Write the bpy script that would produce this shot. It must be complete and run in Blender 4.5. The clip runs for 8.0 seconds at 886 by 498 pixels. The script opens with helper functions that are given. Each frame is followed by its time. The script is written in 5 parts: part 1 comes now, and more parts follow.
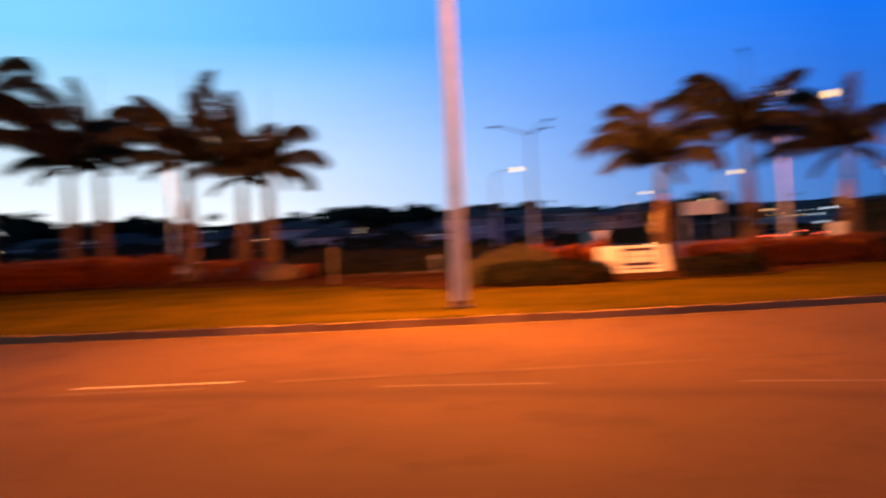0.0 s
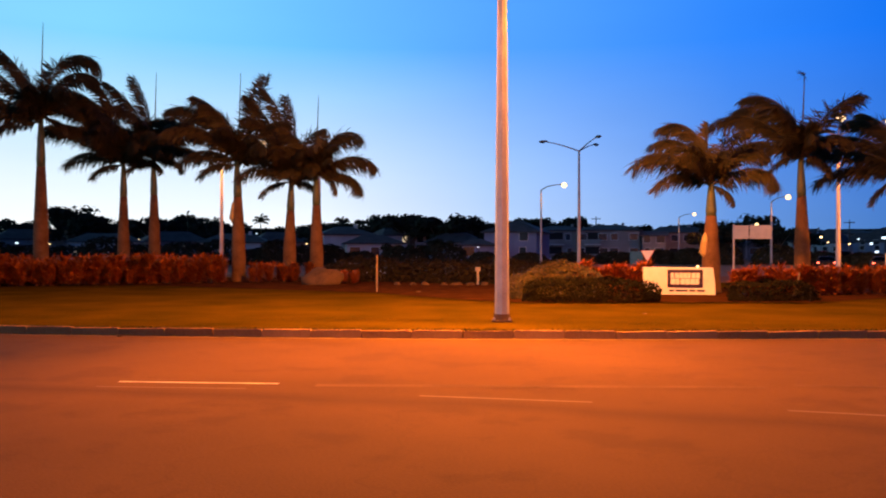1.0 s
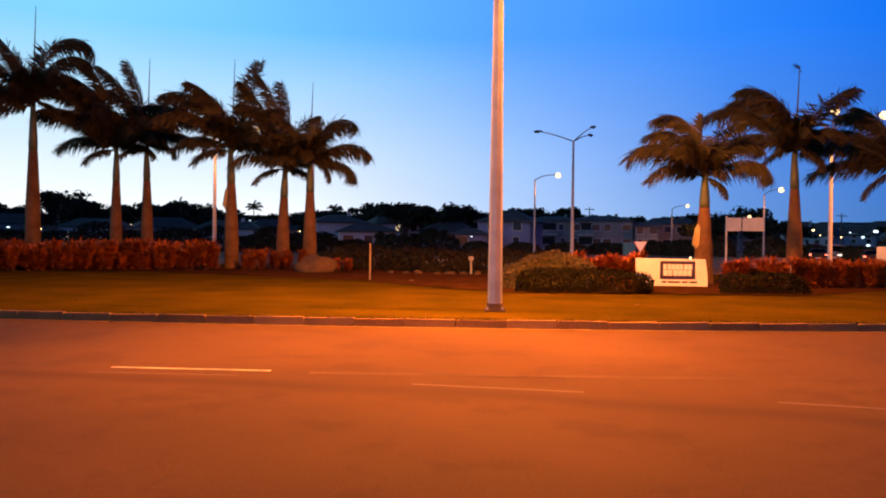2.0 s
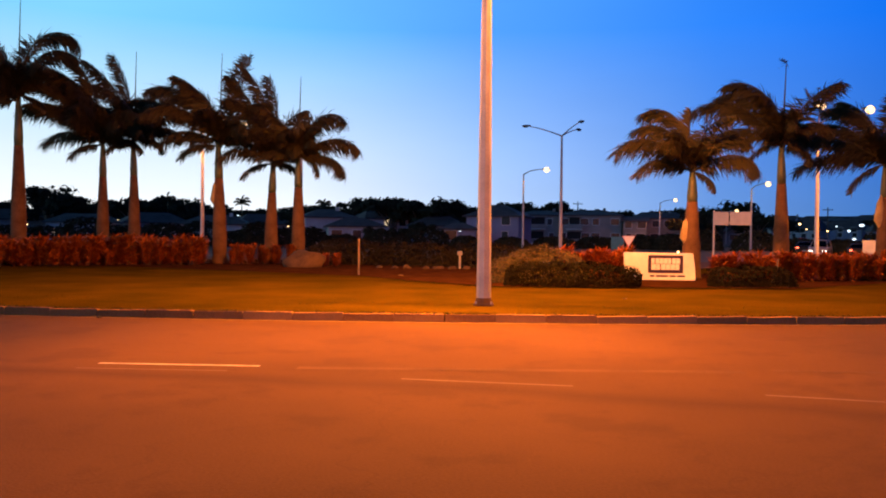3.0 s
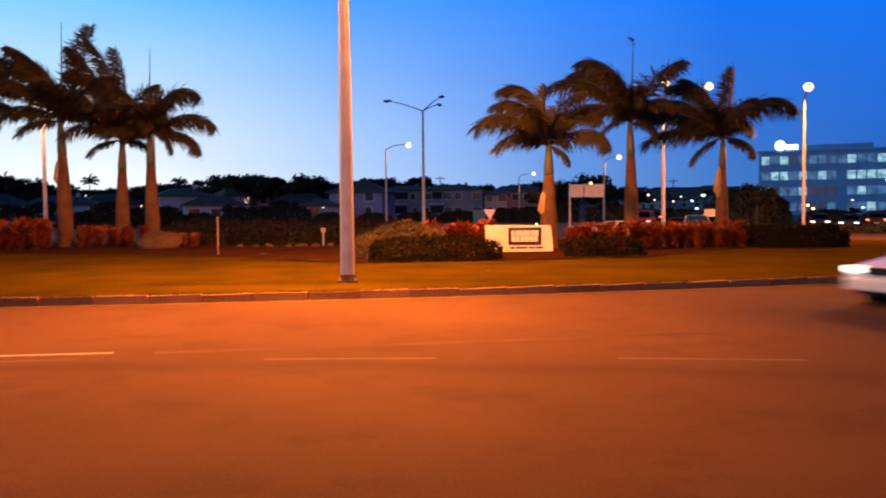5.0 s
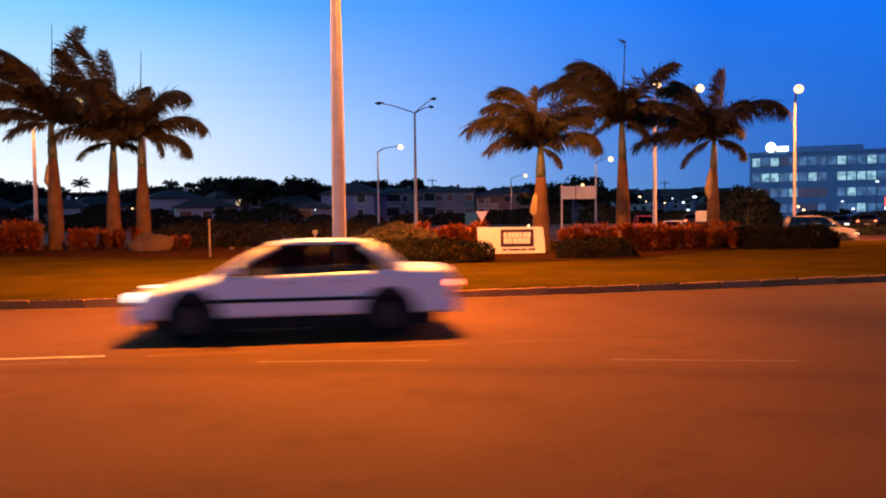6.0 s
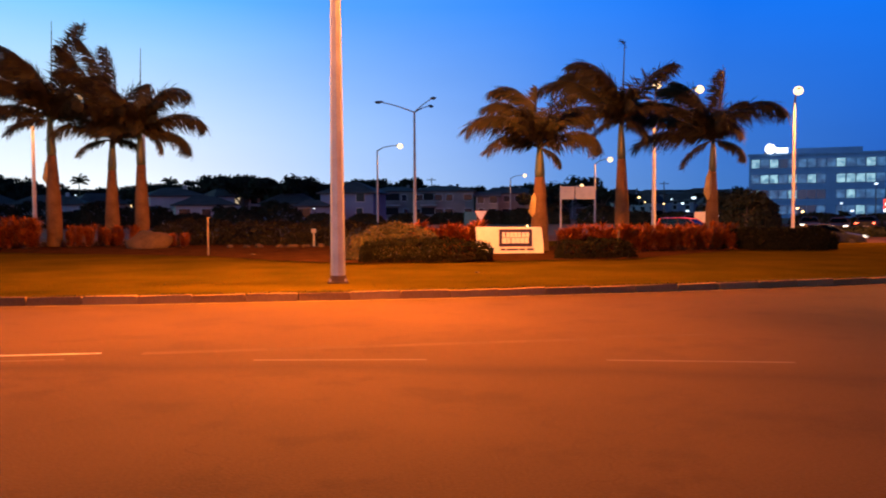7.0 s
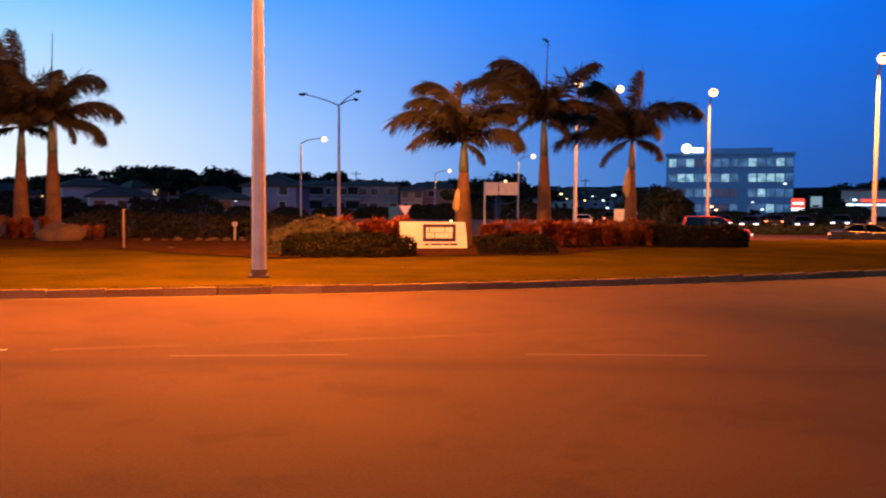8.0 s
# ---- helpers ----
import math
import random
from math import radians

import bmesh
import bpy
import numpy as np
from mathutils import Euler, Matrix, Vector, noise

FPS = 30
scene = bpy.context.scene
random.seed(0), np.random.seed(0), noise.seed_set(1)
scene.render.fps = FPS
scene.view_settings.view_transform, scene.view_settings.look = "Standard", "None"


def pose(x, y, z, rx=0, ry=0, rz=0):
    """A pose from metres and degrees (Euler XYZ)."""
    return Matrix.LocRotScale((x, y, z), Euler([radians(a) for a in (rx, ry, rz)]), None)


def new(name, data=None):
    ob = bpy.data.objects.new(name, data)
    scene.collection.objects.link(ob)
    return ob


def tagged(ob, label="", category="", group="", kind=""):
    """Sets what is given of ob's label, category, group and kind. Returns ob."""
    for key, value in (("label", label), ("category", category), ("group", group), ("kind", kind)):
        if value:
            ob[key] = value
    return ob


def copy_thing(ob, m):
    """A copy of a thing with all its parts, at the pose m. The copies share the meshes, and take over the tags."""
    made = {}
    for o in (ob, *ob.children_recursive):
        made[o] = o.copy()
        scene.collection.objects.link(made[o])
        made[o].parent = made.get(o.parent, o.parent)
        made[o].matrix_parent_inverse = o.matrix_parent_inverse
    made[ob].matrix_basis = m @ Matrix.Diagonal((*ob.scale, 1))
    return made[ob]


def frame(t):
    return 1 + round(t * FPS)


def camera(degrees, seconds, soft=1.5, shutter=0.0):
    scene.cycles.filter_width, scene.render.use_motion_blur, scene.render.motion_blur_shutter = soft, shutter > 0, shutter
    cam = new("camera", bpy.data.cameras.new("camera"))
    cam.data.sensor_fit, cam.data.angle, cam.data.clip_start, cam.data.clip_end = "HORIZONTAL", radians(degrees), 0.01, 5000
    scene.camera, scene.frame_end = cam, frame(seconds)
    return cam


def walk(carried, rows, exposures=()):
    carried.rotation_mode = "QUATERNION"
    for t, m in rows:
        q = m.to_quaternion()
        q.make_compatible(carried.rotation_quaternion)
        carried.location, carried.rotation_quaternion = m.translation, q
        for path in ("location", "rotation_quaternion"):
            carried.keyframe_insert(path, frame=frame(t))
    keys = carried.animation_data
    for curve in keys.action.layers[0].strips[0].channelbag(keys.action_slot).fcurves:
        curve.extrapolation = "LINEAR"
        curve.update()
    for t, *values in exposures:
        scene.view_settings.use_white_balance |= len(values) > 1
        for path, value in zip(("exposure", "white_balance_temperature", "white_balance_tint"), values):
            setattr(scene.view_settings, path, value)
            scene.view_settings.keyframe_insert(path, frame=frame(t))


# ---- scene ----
# Camera: held by hand at the roadside, turning on the spot.
EYE_Z = 1.7
cam = camera(56.0, 8.0, soft=1.9, shutter=1.0)
PATH = [  # seconds, sideways shift, turn, tilt, lean
    (0.0, 0.0, 1.29, -0.76, 2.62), (0.1, 0.0, 4.32, -0.93, 2.46), (0.2, -0.01, 5.41, -1.16, 1.8),
    (0.3, -0.01, 5.3, -1.1, 1.93), (0.5, -0.01, 5.42, -0.96, 1.52), (1.0, -0.02, 4.3, 0.1, -0.05),
    (1.5, -0.03, 4.05, -0.25, -0.61), (3.0, -0.03, 3.06, -1.02, -0.56), (3.5, -0.03, 2.31, -0.87, -0.54),
    (4.0, 0.0, 0.07, -1.3, -0.94), (4.5, 0.02, -3.32, -1.95, -0.29), (4.7, 0.01, -5.14, -2.7, -0.22),
    (5.8, -0.01, -7.03, -2.5, 0.98), (6.0, -0.01, -6.82, -2.56, 0.63), (6.5, 0.01, -6.52, -2.57, 0.68),
    (7.0, 0.01, -6.87, -2.6, 0.26), (7.3, 0.025, -8.24, -2.84, -0.56), (7.5, 0.03, -9.86, -2.98, -0.9),
    (8.0, 0.03, -12.04, -2.96, -0.38)]
walk(cam, [(t, pose(x, 0, EYE_Z, 90 + p, r, y)) for t, x, y, p, r in PATH])


def ground_z(r):
    """The far side of the roundabout lies lower than the near road; beyond it the ground rises again."""
    def ease(a, b):
        f = min(1.0, max(0.0, (r - a) / (b - a)))
        return f * f * (3 - 2 * f)
    return -0.5 * (ease(45.0, 53.0) - ease(74.0, 96.0))


def spot(az, r, z=None):
    """A place by its bearing (degrees, clockwise from straight ahead) and distance; on the ground if no height is given."""
    z = ground_z(r) if z is None else z
    return Vector((r * math.sin(radians(az)), r * math.cos(radians(az)), z))


# ---- dusk sky: the sun has set beyond the left, no sun lamp ----
SUNSET = -80.0
world = bpy.data.worlds.new("dusk")
scene.world = world
world.use_nodes = True
wn, wl = world.node_tree.nodes, world.node_tree.links
wn.clear()


def wmath(op, a, b=None):
    n = wn.new("ShaderNodeMath")
    n.operation = op
    for k, v in enumerate((a, b)):
        if v is None:
            continue
        if isinstance(v, (int, float)):
            n.inputs[k].default_value = v
        else:
            wl.new(v, n.inputs[k])
    return n.outputs[0]


def wramp(fac, stops):
    n = wn.new("ShaderNodeValToRGB")
    e = n.color_ramp.elements
    while len(e) < len(stops):
        e.new(0.5)
    for k, (p, c) in enumerate(stops):
        e[k].position, e[k].color = p, (*c, 1)
    wl.new(fac, n.inputs[0])
    return n.outputs[0]


def wmix(fac, a, b):
    n = wn.new("ShaderNodeMix")
    n.data_type = "RGBA"
    wl.new(fac, n.inputs[0])
    wl.new(a, n.inputs[6])
    wl.new(b, n.inputs[7])
    return n.outputs[2]


tc = wn.new("ShaderNodeTexCoord")
sep = wn.new("ShaderNodeSeparateXYZ")
wl.new(tc.outputs["Generated"], sep.inputs[0])
flat = wmath("SQRT", wmath("ADD", wmath("MULTIPLY", sep.outputs[0], sep.outputs[0]),
                           wmath("ADD", wmath("MULTIPLY", sep.outputs[1], sep.outputs[1]), 1e-5)))
toward = wmath("DIVIDE", wmath("ADD", wmath("MULTIPLY", sep.outputs[0], math.sin(radians(SUNSET))),
                               wmath("MULTIPLY", sep.outputs[1], math.cos(radians(SUNSET)))), flat)
az_f = wmath("MULTIPLY_ADD", toward, 0.5)
wn[-1].inputs[2].default_value = 0.5
low = wramp(az_f, [(0.0, (0.004, 0.014, 0.05)), (0.29, (0.026, 0.110, 0.43)), (0.37, (0.058, 0.18, 0.50)), (0.457, (0.15, 0.31, 0.68)),
                   (0.585, (0.50, 0.67, 0.97)), (0.70, (0.96, 0.98, 1.0)), (0.80, (1.0, 1.0, 1.0)), (1.0, (1.0, 0.93, 0.82))])
mid = wramp(az_f, [(0.0, (0.002, 0.012, 0.07)), (0.23, (0.003, 0.125, 0.72)), (0.29, (0.004, 0.165, 0.86)), (0.37, (0.006, 0.160, 0.83)),
                   (0.457, (0.028, 0.23, 0.93)), (0.585, (0.085, 0.35, 0.98)), (0.70, (0.15, 0.52, 1.0)), (0.80, (0.22, 0.64, 1.0)), (1.0, (0.26, 0.60, 0.86))])
top = wramp(az_f, [(0.0, (0.001, 0.005, 0.022)), (1.0, (0.002, 0.015, 0.07))])
el = wmath("ARCSINE", sep.outputs[2])
m1 = wmath("MAXIMUM", wmath("MINIMUM", wmath("DIVIDE", wmath("SUBTRACT", el, radians(0.6)), radians(13.0)), 1.0), 0.0)
m2 = wmath("MAXIMUM", wmath("MINIMUM", wmath("DIVIDE", wmath("SUBTRACT", el, radians(16.5)), radians(22.0)), 1.0), 0.0)
sky = wmix(m2, wmix(m1, low, mid), top)
# thin, barely visible cloud streaks
cl = wn.new("ShaderNodeTexNoise")
cl.inputs["Scale"].default_value, cl.inputs["Detail"].default_value = 3.0, 4.0
cm = wn.new("ShaderNodeMapping")
cm.inputs["Scale"].default_value = (1.0, 1.0, 5.0)
wl.new(tc.outputs["Generated"], cm.inputs[0])
wl.new(cm.outputs[0], cl.inputs["Vector"])
gain = wmath("MULTIPLY_ADD", cl.outputs["Fac"], 0.16)
wn[-1].inputs[2].default_value = 1.0
bg = wn.new("ShaderNodeBackground")
wl.new(sky, bg.inputs[0])
wl.new(gain, bg.inputs[1])
wl.new(bg.outputs[0], wn.new("ShaderNodeOutputWorld").inputs[0])

# ---- street lighting ----
SODIUM = (1.0, 0.265, 0.025)
LAMP_W = 10500.0


def street_light(name, where, watts, wide=176.0, edge=0.3, tilt=0.0, lean=0.0):
    d = bpy.data.lights.new(name, "SPOT")
    d.energy, d.color, d.spot_size, d.spot_blend, d.shadow_soft_size = watts, SODIUM, radians(wide), edge, 0.14
    ob = new(name, d)
    ob.matrix_world = pose(*where, tilt, lean)
    return ob


MAST_Z, ARM = 10.0, 2.9
NEAR_MAST = (-0.1, 18.35)
LEFT_MAST = tuple(spot(-19.2, 66)[:2])
DARK_MAST = tuple(spot(4.95, 70)[:2])
RIGHT_MAST = tuple(spot(21.06, 60)[:2])
# mast: place, headings of its three arms, lit or not
MASTS = [(NEAR_MAST, (-92, -2, 178), True), (LEFT_MAST, (19, 199, -71), True), (DARK_MAST, (176, 56, -64), False), (RIGHT_MAST, (-21, 159, -108), True)]


def arm_tips(xy, turns):
    return [(xy[0] + ARM * math.cos(radians(a)), xy[1] + ARM * math.sin(radians(a)), MAST_Z) for a in turns]


for k, tip in enumerate(arm_tips(NEAR_MAST, MASTS[0][1])):
    street_light("street_light", (tip[0], tip[1], MAST_Z - 0.45), LAMP_W * (3.5, 1.8, 1.7)[k], *((89.0, 1.0, -22.5, 4.0), (156.0, 0.8, 32.0, -8.0), (158.0, 0.8, 38.0, 14.0))[k])
street_light("street_light", Vector(arm_tips(*MASTS[1][:2])[2]) - Vector((0, 0, 0.5)), LAMP_W * 0.55)
street_light("street_light", Vector(arm_tips(*MASTS[3][:2])[2]) - Vector((0, 0, 0.5)), LAMP_W * 0.55)
# single lamps: bearing and distance of the pole, height, bearing and distance of the head, lit
SINGLES = [(29.65, 66, 10.0, 29.85, 63.4, True), (39.4, 54, 9.9, 39.62, 51.6, True), (2.4, 95, 9.1, 3.9, 94.5, True), (-12.75, 70, 9.0, -11.5, 70, False),
           (11.5, 150, 8.0, 12.45, 149, True), (17.2, 106, 8.0, 18.15, 105, True), (15.7, 165, 6.6, 16.3, 164, True)]
for paz, r, h, haz, hr, lit in SINGLES[:3] + SINGLES[4:6]:
    street_light("street_light", spot(haz, hr, h - 0.5), LAMP_W * (3.2 if r < 60 else 0.9 if r < 70 else 0.16))

# ---- materials ----


def material(name, c1, c2, scale=4.0, rough=0.7, metal=0.0, bump=0.0, fine=60.0, spread=0.0, emit=None, strength=0.0, island=False, spec=0.5, vary=False):
    """A surface with two scales of colour variation and relief, and a difference from piece to piece."""
    m = bpy.data.materials.new(name)
    m.use_nodes = True
    n, l = m.node_tree.nodes, m.node_tree.links
    b = n["Principled BSDF"]
    b.inputs["Roughness"].default_value, b.inputs["Metallic"].default_value = rough, metal
    b.inputs["Specular IOR Level"].default_value = spec
    t = n.new("ShaderNodeTexCoord")
    big, small = n.new("ShaderNodeTexNoise"), n.new("ShaderNodeTexNoise")
    for q, sc, dt in ((big, scale, 5.0), (small, fine, 3.0)):
        q.inputs["Scale"].default_value, q.inputs["Detail"].default_value = sc, dt
        l.new(t.outputs["Object"], q.inputs["Vector"])
    add = n.new("ShaderNodeMath")
    add.operation = "MULTIPLY_ADD"
    l.new(small.outputs["Fac"], add.inputs[0])
    add.inputs[1].default_value = 0.5
    l.new(big.outputs["Fac"], add.inputs[2])
    fac = add.outputs[0]
    if spread:
        info = n.new("ShaderNodeNewGeometry") if island else n.new("ShaderNodeObjectInfo")
        a2 = n.new("ShaderNodeMath")
        a2.operation = "MULTIPLY_ADD"
        l.new(info.outputs["Random Per Island" if island else "Random"], a2.inputs[0])
        a2.inputs[1].default_value = spread
        l.new(fac, a2.inputs[2])
        fac = a2.outputs[0]
    ramp = n.new("ShaderNodeMapRange")
    ramp.inputs[1].default_value, ramp.inputs[2].default_value = 0.5, 1.0 + spread
    l.new(fac, ramp.inputs[0])
    mix = n.new("ShaderNodeMix")
    mix.data_type = "RGBA"
    mix.inputs[6].default_value, mix.inputs[7].default_value = (*c1, 1), (*c2, 1)
    l.new(ramp.outputs[0], mix.inputs[0])
    l.new(mix.outputs[2], b.inputs["Base Color"])
    if bump:
        bn = n.new("ShaderNodeBump")
        bn.inputs["Strength"].default_value, bn.inputs["Distance"].default_value = bump, 0.02
        l.new(add.outputs[0], bn.inputs["Height"])
        l.new(bn.outputs[0], b.inputs["Normal"])
    if emit:
        b.inputs["Emission Color"].default_value = (*emit, 1)
        b.inputs["Emission Strength"].default_value = strength
    if vary:
        em = n.new("ShaderNodeMix")
        em.data_type = "RGBA"
        em.inputs[6].default_value, em.inputs[7].default_value = (emit[0] * 0.12, emit[1] * 0.2, emit[2] * 0.3, 1), (*emit, 1)
        sharp = n.new("ShaderNodeMapRange")
        sharp.inputs[1].default_value, sharp.inputs[2].default_value = 0.40, 0.60
        l.new(big.outputs["Fac"], sharp.inputs[0])
        l.new(sharp.outputs[0], em.inputs[0])
        l.new(em.outputs[2], b.inputs["Emission Color"])
    return m


def road_material():
    """Old asphalt, base tinted orange for sodium light: grain, patches, a dark oily wheel track along the lane line and
    fine cracks.
    """
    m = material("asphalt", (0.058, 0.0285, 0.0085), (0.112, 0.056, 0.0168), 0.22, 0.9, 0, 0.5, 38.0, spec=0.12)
    n, l = m.node_tree.nodes, m.node_tree.links
    b = n["Principled BSDF"]
    base = b.inputs["Base Color"].links[0].from_socket
    t = n.new("ShaderNodeTexCoord")
    s = n.new("ShaderNodeSeparateXYZ")
    l.new(t.outputs["Object"], s.inputs[0])

    def mth(op, a, c, k=None):
        q = n.new("ShaderNodeMath")
        q.operation = op
        for i, v in enumerate((a, c, k)):
            if v is None:
                continue
            if isinstance(v, (int, float)):
                q.inputs[i].default_value = v
            else:
                l.new(v, q.inputs[i])
        return q.outputs[0]
    wob = n.new("ShaderNodeTexNoise")
    wob.inputs["Scale"].default_value = 0.6
    l.new(t.outputs["Object"], wob.inputs["Vector"])
    # the track: y = 9.1 - 0.19 x - 0.012 x^2
    line = mth("ADD", mth("MULTIPLY_ADD", s.outputs[0], 0.19, s.outputs[1]), mth("MULTIPLY", mth("MULTIPLY", s.outputs[0], s.outputs[0]), 0.012))
    off = mth("ABSOLUTE", mth("SUBTRACT", mth("MULTIPLY_ADD", wob.outputs["Fac"], 0.5, line), 9.32), 0)
    track = mth("MULTIPLY", mth("MAXIMUM", mth("SUBTRACT", 1.0, mth("DIVIDE", off, 0.42)), 0.0), 0.42)
    vor = n.new("ShaderNodeTexVoronoi")
    vor.feature = "DISTANCE_TO_EDGE"
    vor.inputs["Scale"].default_value = 0.35
    dist = n.new("ShaderNodeVectorMath")
    dist.operation = "MULTIPLY_ADD"
    wob2 = n.new("ShaderNodeTexNoise")
    wob2.inputs["Scale"].default_value = 1.6
    l.new(t.outputs["Object"], wob2.inputs["Vector"])
    l.new(wob2.outputs["Color"], dist.inputs[0])
    dist.inputs[1].default_value = (1.4, 1.4, 0)
    l.new(t.outputs["Object"], dist.inputs[2])
    l.new(dist.outputs[0], vor.inputs["Vector"])
    crack = mth("MULTIPLY", mth("LESS_THAN", vor.outputs["Distance"], 0.006), 0.13)
    dk = n.new("ShaderNodeMix")
    dk.data_type = "RGBA"
    blot = n.new("ShaderNodeTexNoise")
    blot.inputs["Scale"].default_value, blot.inputs["Detail"].default_value, blot.inputs["Roughness"].default_value = 0.75, 7.0, 0.62
    l.new(t.outputs["Object"], blot.inputs["Vector"])
    stain = mth("MINIMUM", mth("MAXIMUM", mth("MULTIPLY", mth("SUBTRACT", blot.outputs["Fac"], 0.53), 3.2), 0.0), 0.26)
    l.new(mth("MAXIMUM", mth("MAXIMUM", track, crack), stain), dk.inputs[0])
    l.new(base, dk.inputs[6])
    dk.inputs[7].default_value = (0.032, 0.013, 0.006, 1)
    l.new(dk.outputs[2], b.inputs["Base Color"])
    return m


TINTED_ASPHALT = road_material()
EARTH = material("dry_ground", (0.035, 0.035, 0.02), (0.07, 0.06, 0.035), 0.05, 0.95, 0, 0.4, 2.0)
GRASS = material("mown_grass", (0.036, 0.027, 0.002), (0.087, 0.052, 0.0035), 0.55, 1.0, 0, 0.9, 26.0, spec=0.0)
BLADE = material("grass_blade", (0.045, 0.038, 0.003), (0.10, 0.072, 0.006), 2.0, 0.85, 0, 0, 30.0, 0.5, island=True, spec=0.2)
SOIL = material("mulch", (0.030, 0.013, 0.006), (0.075, 0.030, 0.012), 2.0, 1.0, 0, 0.9, 22.0, spec=0.0)
# Concrete tinted orange-brown, so lamplight on the kerb is part of its colour.
KERB = material("lamp_tinted_kerb", (0.13, 0.062, 0.022), (0.36, 0.21, 0.095), 1.2, 0.95, 0, 0.4, 30.0, 0.5, spec=0.1)
PAVE = material("concrete_paving", (0.2, 0.19, 0.17), (0.32, 0.3, 0.27), 0.8, 0.85, 0, 0.3, 25.0)
PAINT = material("road_paint", (0.15, 0.11, 0.08), (0.56, 0.50, 0.43), 2.2, 0.7, 0, 0.2, 34.0)
WORN = material("worn_road_paint", (0.070, 0.037, 0.015), (0.118, 0.070, 0.035), 1.4, 0.8, 0, 0.2, 30.0)
FADED = material("faded_road_paint", (0.060, 0.030, 0.010), (0.118, 0.066, 0.028), 1.1, 0.85, 0, 0.3, 18.0, spec=0.12)
GALV = material("galvanised_steel", (0.30, 0.30, 0.33), (0.44, 0.44, 0.48), 2.5, 0.5, 0.35, 0.08, 30.0)
GLOW = material("sodium_lens", (0.9, 0.8, 0.6), (1, 0.9, 0.7), 3.0, 0.4, emit=(1.0, 0.64, 0.26), strength=2.8)
FAR_GLOW = material("distant_sodium_lens", (0.9, 0.8, 0.6), (1, 0.9, 0.7), 3.0, 0.4, emit=(1.0, 0.60, 0.25), strength=6.0)
WHITE_GLOW = material("white_lamp_lens", (0.9, 0.9, 0.9), (1, 1, 1), 3.0, 0.4, emit=(0.72, 0.88, 1.0), strength=2.5)
HOUSING = material("lamp_housing", (0.10, 0.10, 0.11), (0.18, 0.18, 0.19), 5.0, 0.5, 0.3)
TRUNK = material("palm_trunk", (0.070, 0.036, 0.016), (0.165, 0.088, 0.040), 2.2, 0.9, 0, 0.6, 24.0, spec=0.15)
SHAFT = material("palm_crownshaft", (0.035, 0.055, 0.018), (0.095, 0.105, 0.038), 2.0, 0.5, 0, 0.2, 20.0)
SHEATH = material("dry_palm_sheath", (0.25, 0.165, 0.05), (0.48, 0.35, 0.13), 3.0, 0.8, 0, 0.4, 25.0)
FROND = material("palm_leaf", (0.007, 0.011, 0.004), (0.060, 0.044, 0.011), 1.2, 0.6, 0, 0, 20.0, 0.5, island=True, spec=0.3)
CROTON = material("croton_leaf", (0.10, 0.018, 0.003), (0.56, 0.150, 0.012), 1.5, 0.6, 0, 0, 20.0, 0.9, island=True, spec=0.15)
HEDGE = material("hedge_leaf", (0.005, 0.006, 0.002), (0.015, 0.012, 0.003), 2.0, 0.8, 0, 0, 20.0, 0.7, island=True, spec=0.08)
BED_SHRUB = material("bed_shrub_leaf", (0.007, 0.008, 0.003), (0.036, 0.026, 0.009), 1.0, 0.7, 0, 0, 20.0, 0.8, island=True, spec=0.1)
EDGE_STONE = material("edging_stone", (0.05, 0.03, 0.018), (0.13, 0.08, 0.045), 3.0, 0.95, 0, 0.6, 20.0, 0.5, spec=0.1)
SHRUB = material("variegated_leaf", (0.010, 0.013, 0.003), (0.115, 0.080, 0.017), 1.0, 0.55, 0, 0, 20.0, 0.9, island=True, spec=0.3)
TREE_LEAF = material("tree_leaf", (0.012, 0.017, 0.012), (0.038, 0.045, 0.032), 0.6, 0.9, 0, 0, 8.0, 0.6, island=True, spec=0.0)
BARK = material("bark", (0.05, 0.04, 0.03), (0.11, 0.09, 0.07), 3.0, 0.9, 0, 0.5)
ROCK = material("boulder", (0.045, 0.024, 0.010), (0.115, 0.064, 0.028), 1.6, 0.9, 0, 0.8, 14.0)
SIGN_WHITE = material("sign_white_paint", (0.62, 0.58, 0.52), (0.80, 0.77, 0.72), 1.3, 0.6, 0, 0.1, 20.0)
REFLECT = material("sign_sheeting", (0.84, 0.82, 0.80), (0.90, 0.88, 0.86), 3.0, 0.35)
SIGN_GREY = material("sign_grey_face", (0.30, 0.33, 0.38), (0.40, 0.43, 0.48), 1.5, 0.6)
SIGN_NAVY = material("sign_dark_paint", (0.028, 0.010, 0.018), (0.045, 0.016, 0.03), 4.0, 0.5)
SIGN_RED = material("sign_red_paint", (0.35, 0.015, 0.015), (0.5, 0.03, 0.02), 4.0, 0.5)
WOOD = material("weathered_wood", (0.11, 0.075, 0.045), (0.24, 0.17, 0.11), 6.0, 0.85, 0, 0.3, 40.0)
WALLS = [material("render_cream", (0.16, 0.15, 0.155), (0.26, 0.245, 0.245), 0.4, 0.9, 0, 0.15, 6.0),
         material("render_white", (0.29, 0.30, 0.32), (0.42, 0.43, 0.45), 0.4, 0.9, 0, 0.15, 6.0),
         material("render_blue", (0.14, 0.17, 0.28), (0.22, 0.26, 0.38), 0.4, 0.9, 0, 0.15, 6.0)]
ROOF = material("dark_roofing", (0.030, 0.028, 0.032), (0.075, 0.068, 0.072), 0.6, 0.85, 0, 0.5, 5.0)
TRIM = material("white_trim", (0.45, 0.45, 0.46), (0.6, 0.6, 0.6), 2.0, 0.7)
